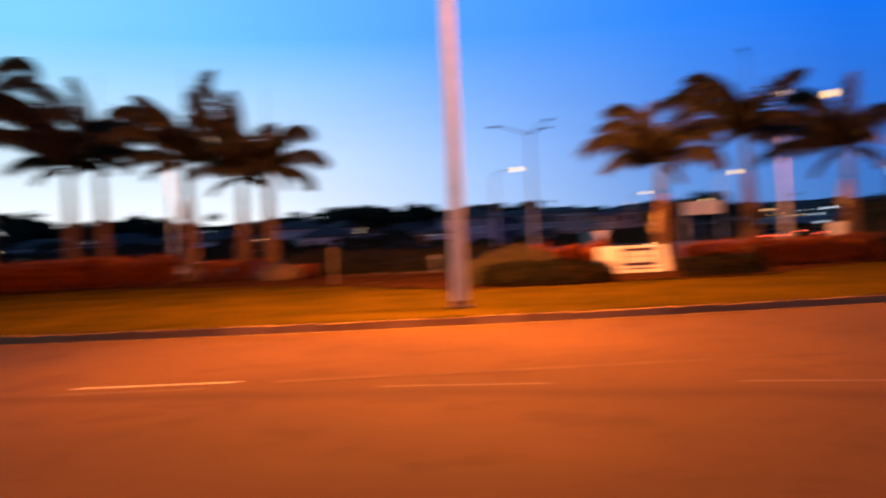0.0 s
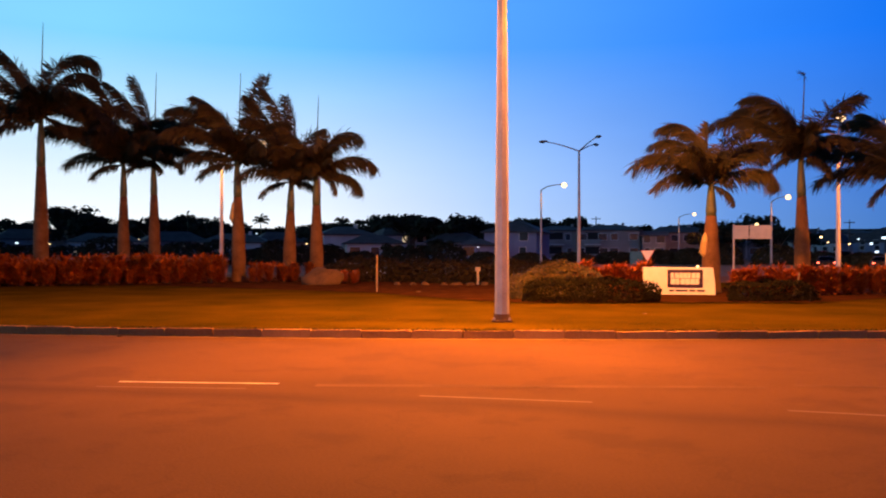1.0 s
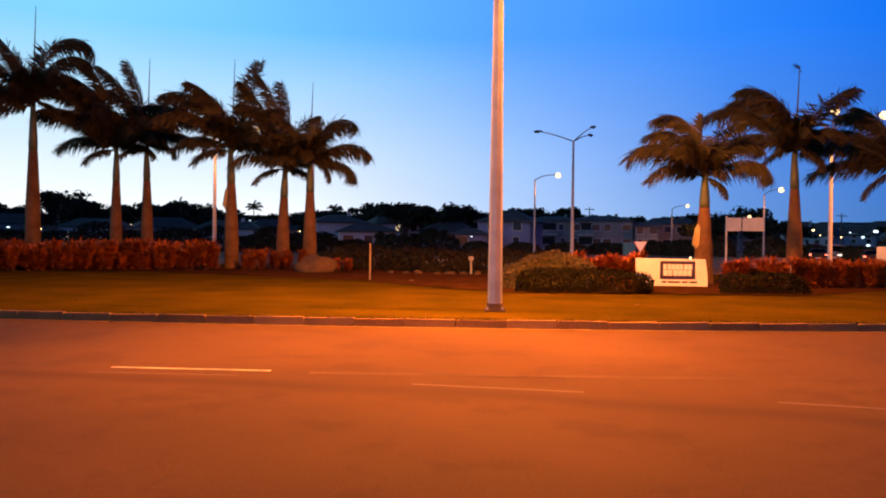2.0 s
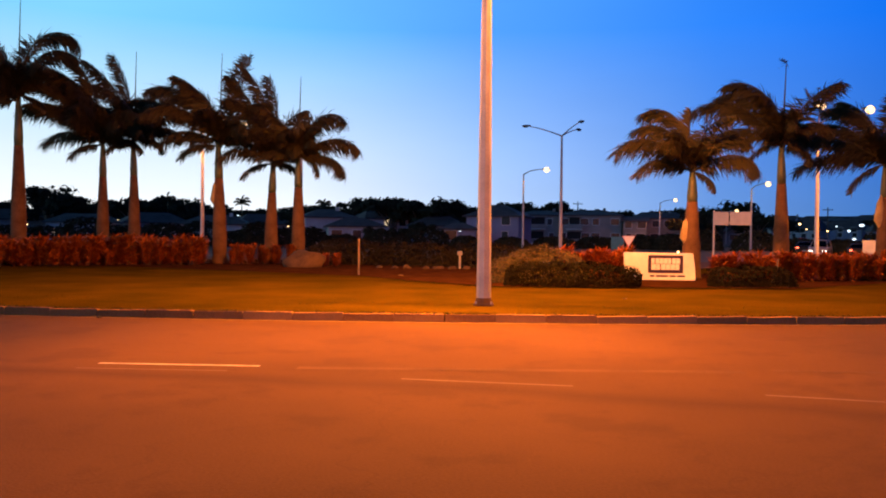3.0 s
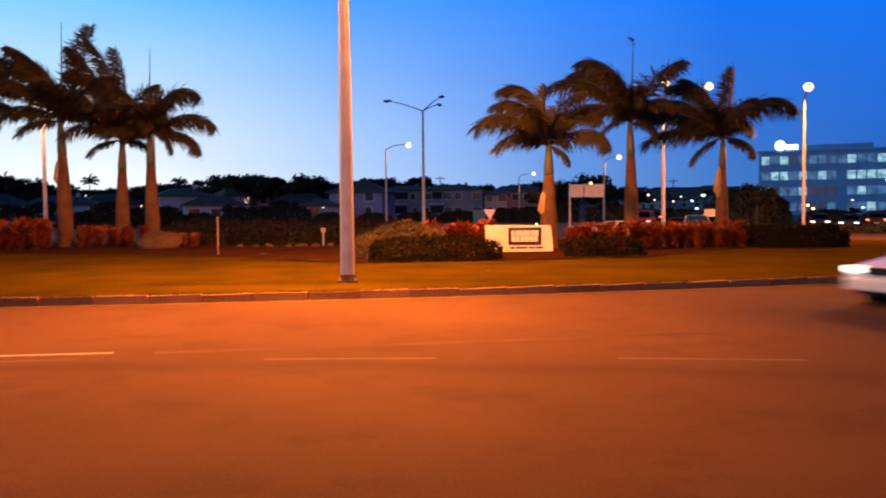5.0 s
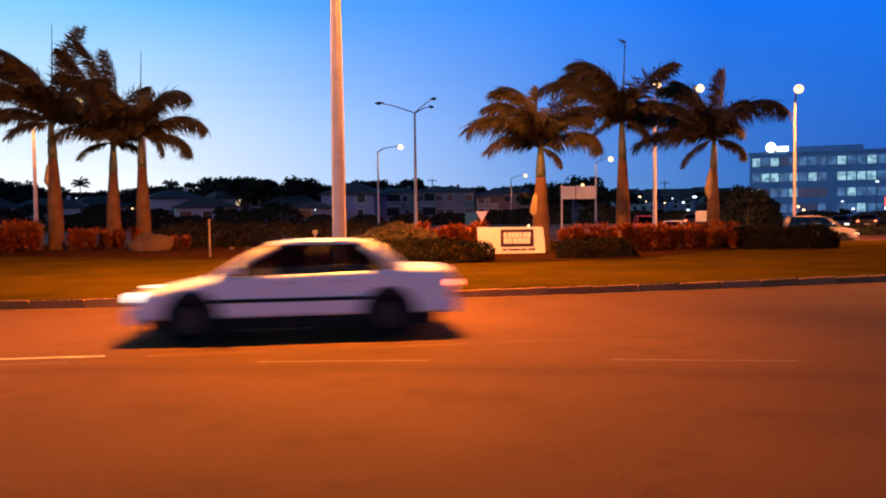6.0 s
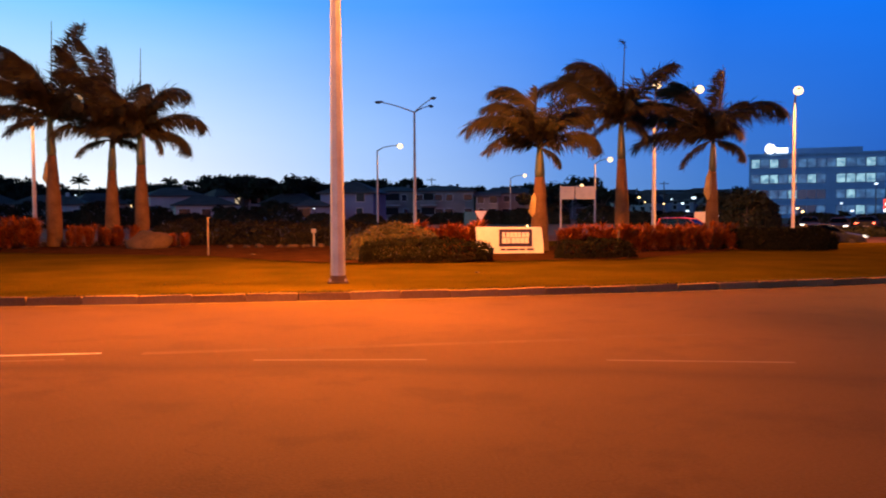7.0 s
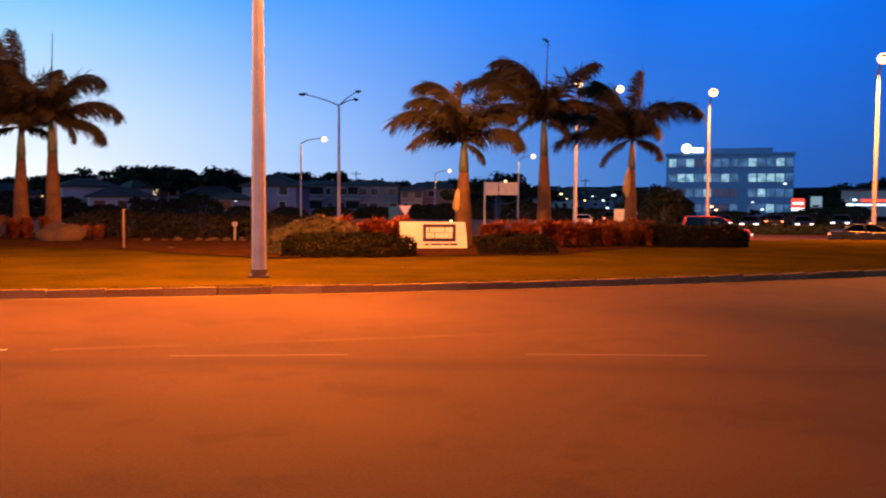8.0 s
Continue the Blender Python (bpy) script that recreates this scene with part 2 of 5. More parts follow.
RUST = material("rusty_steel", (0.040, 0.018, 0.010), (0.085, 0.042, 0.024), 6.0, 0.8, 0, 0.3)
HILL = material("far_wood", (0.014, 0.017, 0.016), (0.028, 0.032, 0.028), 0.03, 1.0, 0, 0.0, 0.4, spec=0.0)
GLASS_DARK = material("window_glass", (0.010, 0.012, 0.018), (0.02, 0.023, 0.032), 0.5, 0.25, spec=0.25)
LIT_WARM = material("lit_window", (0.8, 0.7, 0.5), (0.9, 0.8, 0.6), 1.0, 0.5, emit=(1.0, 0.72, 0.38), strength=0.55)
LIT_COOL = material("lit_office_window", (0.7, 0.8, 0.7), (0.8, 0.9, 0.8), 1.1, 0.5, emit=(0.36, 0.64, 0.70), strength=0.95, fine=3.0, vary=True)
LIT_DIM = material("dim_office_window", (0.10, 0.2, 0.3), (0.2, 0.3, 0.4), 0.6, 0.3, emit=(0.08, 0.26, 0.55), strength=0.5, fine=3.0, vary=True)
CURTAIN = material("blue_curtain_wall", (0.03, 0.09, 0.20), (0.05, 0.14, 0.28), 0.3, 0.25, 0.2, 0, 3.0)
CONC_BLUE = material("grey_blue_cladding", (0.12, 0.27, 0.50), (0.18, 0.36, 0.62), 0.3, 0.7, 0, 0.1, 5.0)
LOGO_GLOW = material("white_sign_glow", (0.9, 0.9, 0.9), (1, 1, 1), 2.0, 0.5, emit=(0.95, 0.98, 1.0), strength=3.0)
RED_GLOW = material("red_sign_glow", (0.6, 0.05, 0.03), (0.7, 0.06, 0.04), 2.0, 0.5, emit=(1.0, 0.07, 0.04), strength=1.6)
PYLON = material("pylon_face", (0.4, 0.5, 0.52), (0.5, 0.6, 0.62), 2.0, 0.5, emit=(0.45, 0.65, 0.72), strength=0.35)
TEAL = material("teal_paint", (0.02, 0.16, 0.20), (0.04, 0.22, 0.27), 2.0, 0.5)
CAR_WHITE = material("white_car_paint", (0.70, 0.78, 0.82), (0.76, 0.84, 0.88), 0.8, 0.22, 0, 0, 8.0)
CAR_SILVER = material("silver_car_paint", (0.45, 0.45, 0.46), (0.55, 0.55, 0.56), 0.8, 0.3, 0.3, 0, 8.0)
CAR_GREY = material("pale_van_paint", (0.26, 0.25, 0.26), (0.32, 0.31, 0.32), 0.8, 0.35, 0.2, 0, 8.0)
CAR_DARK = material("dark_car_paint", (0.006, 0.006, 0.008), (0.010, 0.010, 0.013), 0.8, 0.35, 0, 0, 8.0, spec=0.3)
CAR_RED = material("red_car_paint", (0.32, 0.03, 0.02), (0.42, 0.05, 0.03), 0.8, 0.3, 0, 0, 8.0)
RUBBER = material("rubber", (0.006, 0.006, 0.006), (0.012, 0.012, 0.012), 8.0, 0.95, spec=0.1)
ALLOY = material("wheel_metal", (0.015, 0.015, 0.016), (0.03, 0.03, 0.032), 8.0, 0.6, 0.3)


def clear_glass():
    """Lightly tinted car glass: see-through, with a sheen at grazing angles."""
    m = bpy.data.materials.new("clear_car_glass")
    m.use_nodes = True
    n, l = m.node_tree.nodes, m.node_tree.links
    n.remove(n["Principled BSDF"])
    through_it, sheen, fres, mix = n.new("ShaderNodeBsdfTransparent"), n.new("ShaderNodeBsdfGlossy"), n.new("ShaderNodeFresnel"), n.new("ShaderNodeMixShader")
    through_it.inputs[0].default_value = (0.44, 0.44, 0.44, 1)
    sheen.inputs["Roughness"].default_value = 0.03
    fres.inputs[0].default_value = 1.4
    l.new(fres.outputs[0], mix.inputs[0])
    l.new(through_it.outputs[0], mix.inputs[1])
    l.new(sheen.outputs[0], mix.inputs[2])
    l.new(mix.outputs[0], n["Material Output"].inputs[0])
    return m


CAR_GLASS = clear_glass()
SEAT = material("dark_seat_cloth", (0.012, 0.012, 0.014), (0.03, 0.028, 0.03), 6.0, 0.9)
BLACK_TRIM = material("black_trim", (0.008, 0.008, 0.009), (0.016, 0.016, 0.017), 6.0, 0.7, spec=0.2)
TAIL = material("tail_lamp", (0.4, 0.01, 0.01), (0.5, 0.02, 0.02), 4.0, 0.3, emit=(1.0, 0.11, 0.05), strength=16.0)
HEADLAMP = material("head_lamp", (0.9, 0.9, 0.85), (1, 1, 1), 4.0, 0.2, emit=(1.0, 0.93, 0.78), strength=3.6)
PLATE = material("number_plate", (0.6, 0.6, 0.55), (0.7, 0.7, 0.65), 4.0, 0.5)

# ---- building helpers ----


def mesh_of(name, bm, mat, smooth=False):
    me = bpy.data.meshes.new(name)
    bmesh.ops.recalc_face_normals(bm, faces=bm.faces)
    bm.to_mesh(me)
    bm.free()
    me.materials.append(mat)
    if smooth:
        me.polygons.foreach_set("use_smooth", [True] * len(me.polygons))
    return me


def thing(name, where, label, category, group="", turn=0.0):
    ob = new(name)
    ob.empty_display_size = 0.2
    ob.matrix_basis = pose(where[0], where[1], where[2], 0, 0, turn)
    return tagged(ob, label, category, group)


def part(name, bm, mat, parent, label="", smooth=False, at=None):
    ob = new(name, mesh_of(name, bm, mat, smooth))
    ob.parent = parent
    if at is not None:
        ob.matrix_basis = at
    return tagged(ob, label)


def setting(name, bm, mat, label, smooth=False, category=""):
    ob = new(name, mesh_of(name, bm, mat, smooth))
    return tagged(ob, label, category or name.replace("_", " "), kind="structure")


def box(bm, x0, y0, z0, x1, y1, z1, bevel=0.0):
    r = bmesh.ops.create_cube(bm, size=1.0)
    vs = r["verts"]
    for v in vs:
        v.co = Vector(((x0 + x1) / 2 + v.co.x * (x1 - x0), (y0 + y1) / 2 + v.co.y * (y1 - y0), (z0 + z1) / 2 + v.co.z * (z1 - z0)))
    if bevel:
        es = list({e for v in vs for e in v.link_edges})
        bmesh.ops.bevel(bm, geom=es, offset=bevel, segments=2, affect="EDGES", profile=0.6)
    return bm


def tube(bm, pts, radii, sides=12, cap=True):
    """A round bar through the points with the given radii."""
    rings, u = [], None
    for i, p in enumerate(pts):
        a = (Vector(pts[min(i + 1, len(pts) - 1)]) - Vector(pts[max(i - 1, 0)])).normalized()
        u = a.orthogonal() if u is None else u - a * u.dot(a)
        u.normalize()
        w = a.cross(u)
        rings.append([bm.verts.new(Vector(p) + (u * math.cos(2 * math.pi * k / sides) + w * math.sin(2 * math.pi * k / sides)) * radii[i]) for k in range(sides)])
    for a, b in zip(rings, rings[1:]):
        for k in range(sides):
            bm.faces.new((a[k], a[(k + 1) % sides], b[(k + 1) % sides], b[k]))
    if cap:
        bm.faces.new(rings[0][::-1])
        bm.faces.new(rings[-1])
    return bm


def prism(bm, outline, y0, y1):
    """The x-z outline pushed from y0 to y1."""
    a = [bm.verts.new((x, y0, z)) for x, z in outline]
    b = [bm.verts.new((x, y1, z)) for x, z in outline]
    bm.faces.new(a)
    bm.faces.new(b[::-1])
    for k in range(len(a)):
        q = (k + 1) % len(a)
        bm.faces.new((a[q], a[k], b[k], b[q]))
    return bm


def blade(bm, base, tip, width, side):
    """One narrow leaf, folded at its middle and bent."""
    m = (base + tip) / 2 + Vector((0, 0, 0.06 * (tip - base).length))
    a, b = bm.verts.new(base - side * width * 0.35), bm.verts.new(base + side * width * 0.35)
    c, d = bm.verts.new(m - side * width), bm.verts.new(m + side * width)
    e = bm.verts.new(tip)
    bm.faces.new((a, b, d, c))
    bm.faces.new((c, d, e))


def leaf_quad(bm, p, n, size, rng):
    u = n.orthogonal().normalized()
    u = Matrix.Rotation(rng.uniform(0, 6.28), 3, n) @ u
    w = n.cross(u)
    q = [p - u * size, p + w * size * 0.45, p + u * size, p - w * size * 0.45]
    bm.faces.new([bm.verts.new(x) for x in q])


def rock_mesh(rng, sx, sy, sz):
    bm = bmesh.new()
    bmesh.ops.create_icosphere(bm, subdivisions=3, radius=1.0)
    o = Vector((rng.uniform(0, 50), rng.uniform(0, 50), 0))
    for v in bm.verts:
        k = 1 + 0.28 * noise.noise(v.co * 1.3 + o) + 0.08 * noise.noise(v.co * 4 + o)
        c = v.co * k
        v.co = Vector((c.x * sx, c.y * sy, max(c.z, -0.35) * sz + 0.3 * sz))
    return bm


# ---- ground, road, island ----


def kerb_y(x):
    return 16.0 + (x + 4.0) ** 2 / 160.0


bm = bmesh.new()
rings = []
for r in [2.0, 25.0, 44.0] + [45.0 + k for k in range(1, 10)] + [60.0, 73.0] + [74.0 + 2 * k for k in range(1, 12)] + [110.0, 200.0, 500.0, 1600.0]:
    rings.append([bm.verts.new((r * math.cos(2 * math.pi * k / 96), r * math.sin(2 * math.pi * k / 96), ground_z(r) - 0.10)) for k in range(96)])
bm.faces.new(rings[0])
for a, b in zip(rings, rings[1:]):
    for k in range(96):
        bm.faces.new((a[k], a[(k + 1) % 96], b[(k + 1) % 96], b[k]))
setting("ground", bm, EARTH, "dry dark scrubby ground reaching to the horizon")

bm = bmesh.new()
gx = np.linspace(-110, 110, 111)
gy = np.linspace(2.2, 73, 60)
grid = [[bm.verts.new((x, y, ground_z(math.hypot(x, y)))) for x in gx] for y in gy]
for j in range(len(gy) - 1):
    for i in range(len(gx) - 1):
        bm.faces.new((grid[j][i], grid[j][i + 1], grid[j + 1][i + 1], grid[j + 1][i]))
setting("road", bm, TINTED_ASPHALT, "worn asphalt roundabout road with faded lane markings, coloured orange for lamplight")

bm = box(bmesh.new(), -110, -9, -0.02, 110, 2.0, 0.13)
setting("pavement", bm, PAVE, "plain concrete roadside pavement behind the kerb")
# the road that leaves to the north-east
bm = bmesh.new()
steps = [k / 30 for k in range(31)]
lane = [(bm.verts.new((26 + 69 * f, 72.9 + 187 * f, ground_z(math.hypot(26 + 69 * f, 72.9 + 187 * f)) + 0.004)),
         bm.verts.new((44 + 76 * f, 72.9 + 187 * f, ground_z(math.hypot(44 + 76 * f, 72.9 + 187 * f)) + 0.004))) for f in steps]
for a, b in zip(lane, lane[1:]):
    bm.faces.new((a[0], a[1], b[1], b[0]))
setting("far_road", bm, TINTED_ASPHALT, "asphalt road leading away between the houses", category="road")


def island_back(x):
    """Back edge of the planted island."""
    return 36.5 if x > 20 else 36.5 + 10.5 * min(1.0, (20 - x) / 22.0) ** 0.8


bm = bmesh.new()
xs = np.linspace(-44, 34, 79)
cols = []
for x in xs:
    y0, y1 = kerb_y(x) + 0.15, island_back(x)
    if y1 < y0 + 1:
        y1 = y0 + 1
    col = []
    for k in range(25):
        f = k / 24
        y = y0 + (y1 - y0) * f
        z = 0.135 + 0.05 * math.sin(math.pi * f) + 0.02 * noise.noise(Vector((x * 0.5, y * 0.5, 3)))
        col.append(bm.verts.new((x, y, z)))
    cols.append(col)
for a, b in zip(cols, cols[1:]):
    for k in range(24):
        bm.faces.new((a[k], b[k], b[k + 1], a[k + 1]))
lawn = setting("lawn", bm, GRASS, "mown grass of the roundabout island, olive-brown under sodium light", smooth=True)

# flower bed soil, its edge running from the boulder to the clipped hedge
bm = bmesh.new()
edge = [(-23, 33.4), (-15, 34.4), (-9.2, 31.6), (-4.5, 29.1), (-2.6, 26.8), (-0.8, 24.9), (0.5, 24.1), (5, 24.6), (9, 24.9), (14.5, 29.6), (18.6, 29.6)]
front = [bm.verts.new((x, y, 0.207)) for x, y in edge]
back = [bm.verts.new((x, min(island_back(x) - 1.0, y + (14.0 if -10 < x < 1 else 8.5)), 0.235)) for x, y in edge]
for k in range(len(edge) - 1):
    bm.faces.new((front[k], front[k + 1], back[k + 1], back[k]))
setting("planting_bed", bm, SOIL, "dark red-brown mulched planting bed on the island")

# lane markings: short dashes that swing towards the near side, and an older, almost worn-off line


def stripe(name, x0, x1, fy, w, mat, label):
    b2 = bmesh.new()
    n = 12
    rows = []
    for k in range(n + 1):
        x = x0 + (x1 - x0) * k / n
        y = fy(x)
        rows.append((b2.verts.new((x, y - w / 2, 0.004)), b2.verts.new((x, y + w / 2, 0.004))))
    for a, b in zip(rows, rows[1:]):
        b2.faces.new((a[0], b[0], b[1], a[1]))
    return setting(name, b2, mat, label, category="road marking")


stripe("lane_dash", -5.0, -2.9, lambda x: 10.42, 0.09, PAINT, "white painted lane dash, scuffed")
stripe("lane_dash", -5.1, -3.2, lambda x: 10.02, 0.05, WORN, "ghost of an older worn-off lane dash")
stripe("lane_dash", -1.02, 0.95, lambda x: 9.68 - 0.13 * (x + 1), 0.08, WORN, "faded lane dash on asphalt")
stripe("lane_dash", 2.97, 4.98, lambda x: 9.1 - 0.22 * (x - 2.97), 0.08, WORN, "faded lane dash on asphalt")
stripe("lane_dash", -9.2, -7.1, lambda x: 10.5, 0.09, PAINT, "white painted lane dash, scuffed")
stripe("old_line", -2.4, 3.2, lambda x: 10.34 + 0.05 * (x + 2.4), 0.20, FADED, "old worn-off lane line on asphalt")
stripe("old_line", 3.6, 5.0, lambda x: 10.78, 0.16, FADED, "old worn-off lane line on asphalt")
stripe("gutter_line", -12.0, 16.0, lambda x: kerb_y(x) - 0.16, 0.16, WORN, "pale dusty gutter strip along the kerb")

# ---- street masts and lamps ----


def lamp_head(parent, lit, glow, tip, out, size=0.62):
    """A cobra-head lantern at tip, pointing outwards along the flat direction out."""
    turn = Matrix.Translation(tip) @ Matrix.Rotation(math.atan2(out[1], out[0]), 4, "Z")
    bm = bmesh.new()
    bmesh.ops.create_uvsphere(bm, u_segments=14, v_segments=8, radius=1.0)
    for v in bm.verts:
        v.co = Vector((v.co.x * size * (0.70 if v.co.x > 0 else 0.62), v.co.y * 0.18 * (1.0 + 0.25 * v.co.x), max(v.co.z, -0.25) * 0.12 + 0.03))
    head = part("lantern", bm, HOUSING, parent, "grey lantern housing", True, turn)
    bm = bmesh.new()
    bmesh.ops.create_uvsphere(bm, u_segments=14, v_segments=8, radius=1.0)
    # a lit lens swells to an oversized globe, its bloom built into the shape
    for v in bm.verts:
        bowl = size * 0.46
        v.co = Vector((0.10 + v.co.x * bowl, v.co.y * bowl, v.co.z * bowl * 0.95 - 0.06)) if lit else Vector((0.10 + v.co.x * size * 0.42, v.co.y * 0.15, min(v.co.z, 0.1) * 0.10))
    part("lens", bm, glow if lit else GLASS_DARK, head, "glowing lamp lens, swollen to show its bloom" if lit else "dark unlit lens", True)


def mast(xy, turns, lit, base_r=0.16, top_r=0.085):
    z0 = 0.15 if xy == NEAR_MAST else ground_z(math.hypot(*xy))
    high = MAST_Z - min(z0, 0.0) + (0.75 if xy == DARK_MAST else 0.0)
    t = thing("street_mast", (xy[0], xy[1], z0),
              "tall tapered galvanised street mast with three lit lanterns" if lit else "tall grey street mast with three unlit lanterns",
              "street lamp", "street masts")
    bm = bmesh.new()
    sides = 8 if xy == NEAR_MAST else 10
    tube(bm, [(0, 0, 0.05), (0, 0, 2.0), (0, 0, 5.0), (0, 0, high - 0.75)], [base_r, base_r * 0.93, base_r * 0.78, top_r], sides)
    part("pole", bm, GALV, t)
    bm = bmesh.new()
    box(bm, -0.22, -0.22, -0.03, 0.22, 0.22, 0.035, 0.01)
    tube(bm, [(0, 0, 0.03), (0, 0, 0.16)], [base_r + 0.03, base_r + 0.012], sides)
    plate = part("base_plate", bm, RUST, t, "rusty bolted base plate")
    for a in (45, 135, 225, 315):
        bm = bmesh.new()
        tube(bm, [(0, 0, 0), (0, 0, 0.07)], [0.02, 0.02], 6)
        part("bolt", bm, GALV, plate, at=pose(0.235 * math.cos(radians(a)), 0.235 * math.sin(radians(a)), 0.02))
    for a in turns:
        d = Vector((math.cos(radians(a)), math.sin(radians(a)), 0))
        bm = bmesh.new()
        pts = [d * (ARM - 0.25) * f + Vector((0, 0, high - 0.8 + 0.8 * (0.55 * f + 0.45 * math.sin(f * math.pi / 2)))) for f in (0, 0.25, 0.5, 0.75, 1.0)]
        tube(bm, pts, [0.055, 0.05, 0.045, 0.04, 0.035], 8)
        part("arm", bm, GALV, t, smooth=True)
        lamp_head(t, lit, GLOW, d * ARM + Vector((0, 0, high)), d)


for xy, turns, lit in MASTS:
    mast(xy, turns, lit)


def single_lamp(paz, r, h, haz, hr, lit):
    p, q = spot(paz, r), spot(haz, hr)
    d = Vector((q.x - p.x, q.y - p.y, 0))
    h -= p.z
    t = thing("street_lamp", (p.x, p.y, p.z), "slender street lamp with one glowing orange lantern" if lit else "slender grey street lamp, unlit",
              "street lamp", "single street lamps")
    bm = bmesh.new()
    tube(bm, [(0, 0, 0), (0, 0, h * 0.5), (0, 0, h - 0.5)], [0.13, 0.11, 0.08], 10)
    part("pole", bm, GALV, t)
    bm = bmesh.new()
    tube(bm, [(0, 0, h - 0.55), d * 0.3 + Vector((0, 0, h - 0.15)), d * 0.7 + Vector((0, 0, h)), d + Vector((0, 0, h))], [0.07, 0.055, 0.045, 0.04], 8)
    part("arm", bm, GALV, t, smooth=True)
    bm = bmesh.new()
    tube(bm, [(0, 0, 0), (0, 0, 0.3)], [0.19, 0.16], 10)
    part("base_collar", bm, HOUSING, t)
    lamp_head(t, lit, GLOW, d + Vector((0, 0, h)), d.normalized(), 0.7)


for row in SINGLES:
    single_lamp(*row)

# ---- royal palms ----


def frond_mesh(rng, theta, end, length, depth, right, ahead):
    """One plumed frond. theta and end: its angle above the ground where it leaves the crown and at its tip, seen from the road; depth: degrees away from the road."""
    bm = bmesh.new()
    n = 14
    p, pts, dirs = Vector((0, 0, 0)), [], []
    if not 68 < theta < 112:
        # fronds leave the crown steeply and hang over at their tips
        theta, end = theta + (14 if theta < 90 else -14), end + (-12 if end < 90 else 12)
    curl = 1.25 + abs(end - theta) / 170
    lift, away = math.cos(radians(depth)), math.sin(radians(depth))
    for k in range(n + 1):
        a = radians(theta + (end - theta) * (k / n) ** curl)
        d = (right * math.cos(a) * lift + ahead * away * (0.45 + 0.55 * abs(math.cos(a))) + Vector((0, 0, math.sin(a)))).normalized()
        pts.append(p.copy())
        dirs.append(d)
        p = p + d * (length / n)
    tube(bm, pts, [0.05 * (1 - 0.88 * k / n) for k in range(n + 1)], 5)
    steps = int(length * 66)
    up, down = Vector((0, 0, 1)), Vector((0, 0, -1))
    sweep = rng.uniform(0.65, 0.95)
    for k in range(steps):
        f = min((0.10 + 0.90 * k / steps) * n, n - 1e-3)
        i, at = int(f), f / n
        q = pts[i].lerp(pts[i + 1], f - i)
        d = dirs[i].lerp(dirs[i + 1], f - i).normalized()
        flat = math.hypot(d.x, d.y)
        side = (d.cross(up) * flat + right * (1 - flat) * 0.9).normalized()
        top = side.cross(d)
        ln = 0.95 * min(1.0, 0.40 + 2.2 * at) * (1.0 - 0.55 * max(0.0, (at - 0.7) / 0.3) ** 1.5) * min(1.0, length / 3.5) * rng.uniform(0.6, 1.15)
        for w in (-1, 1):
            turn = radians(rng.choice((38, -6, -38)) + rng.uniform(-14, 14))
            out = side * w * math.cos(turn) + top * math.sin(turn)
            v = (out * (0.5 + 0.25 * flat) + d * sweep * rng.uniform(0.7, 1.2) + down * rng.uniform(0.2, 1.2) * flat + WIND * (0.3 + 0.75 * (1 - flat))).normalized()
            blade(bm, q, q + v * ln + down * (0.08 + 0.10 * flat) * ln, rng.uniform(0.017, 0.033), d)
    return bm


WIND = Vector((-0.55, 0.25, 0.05))


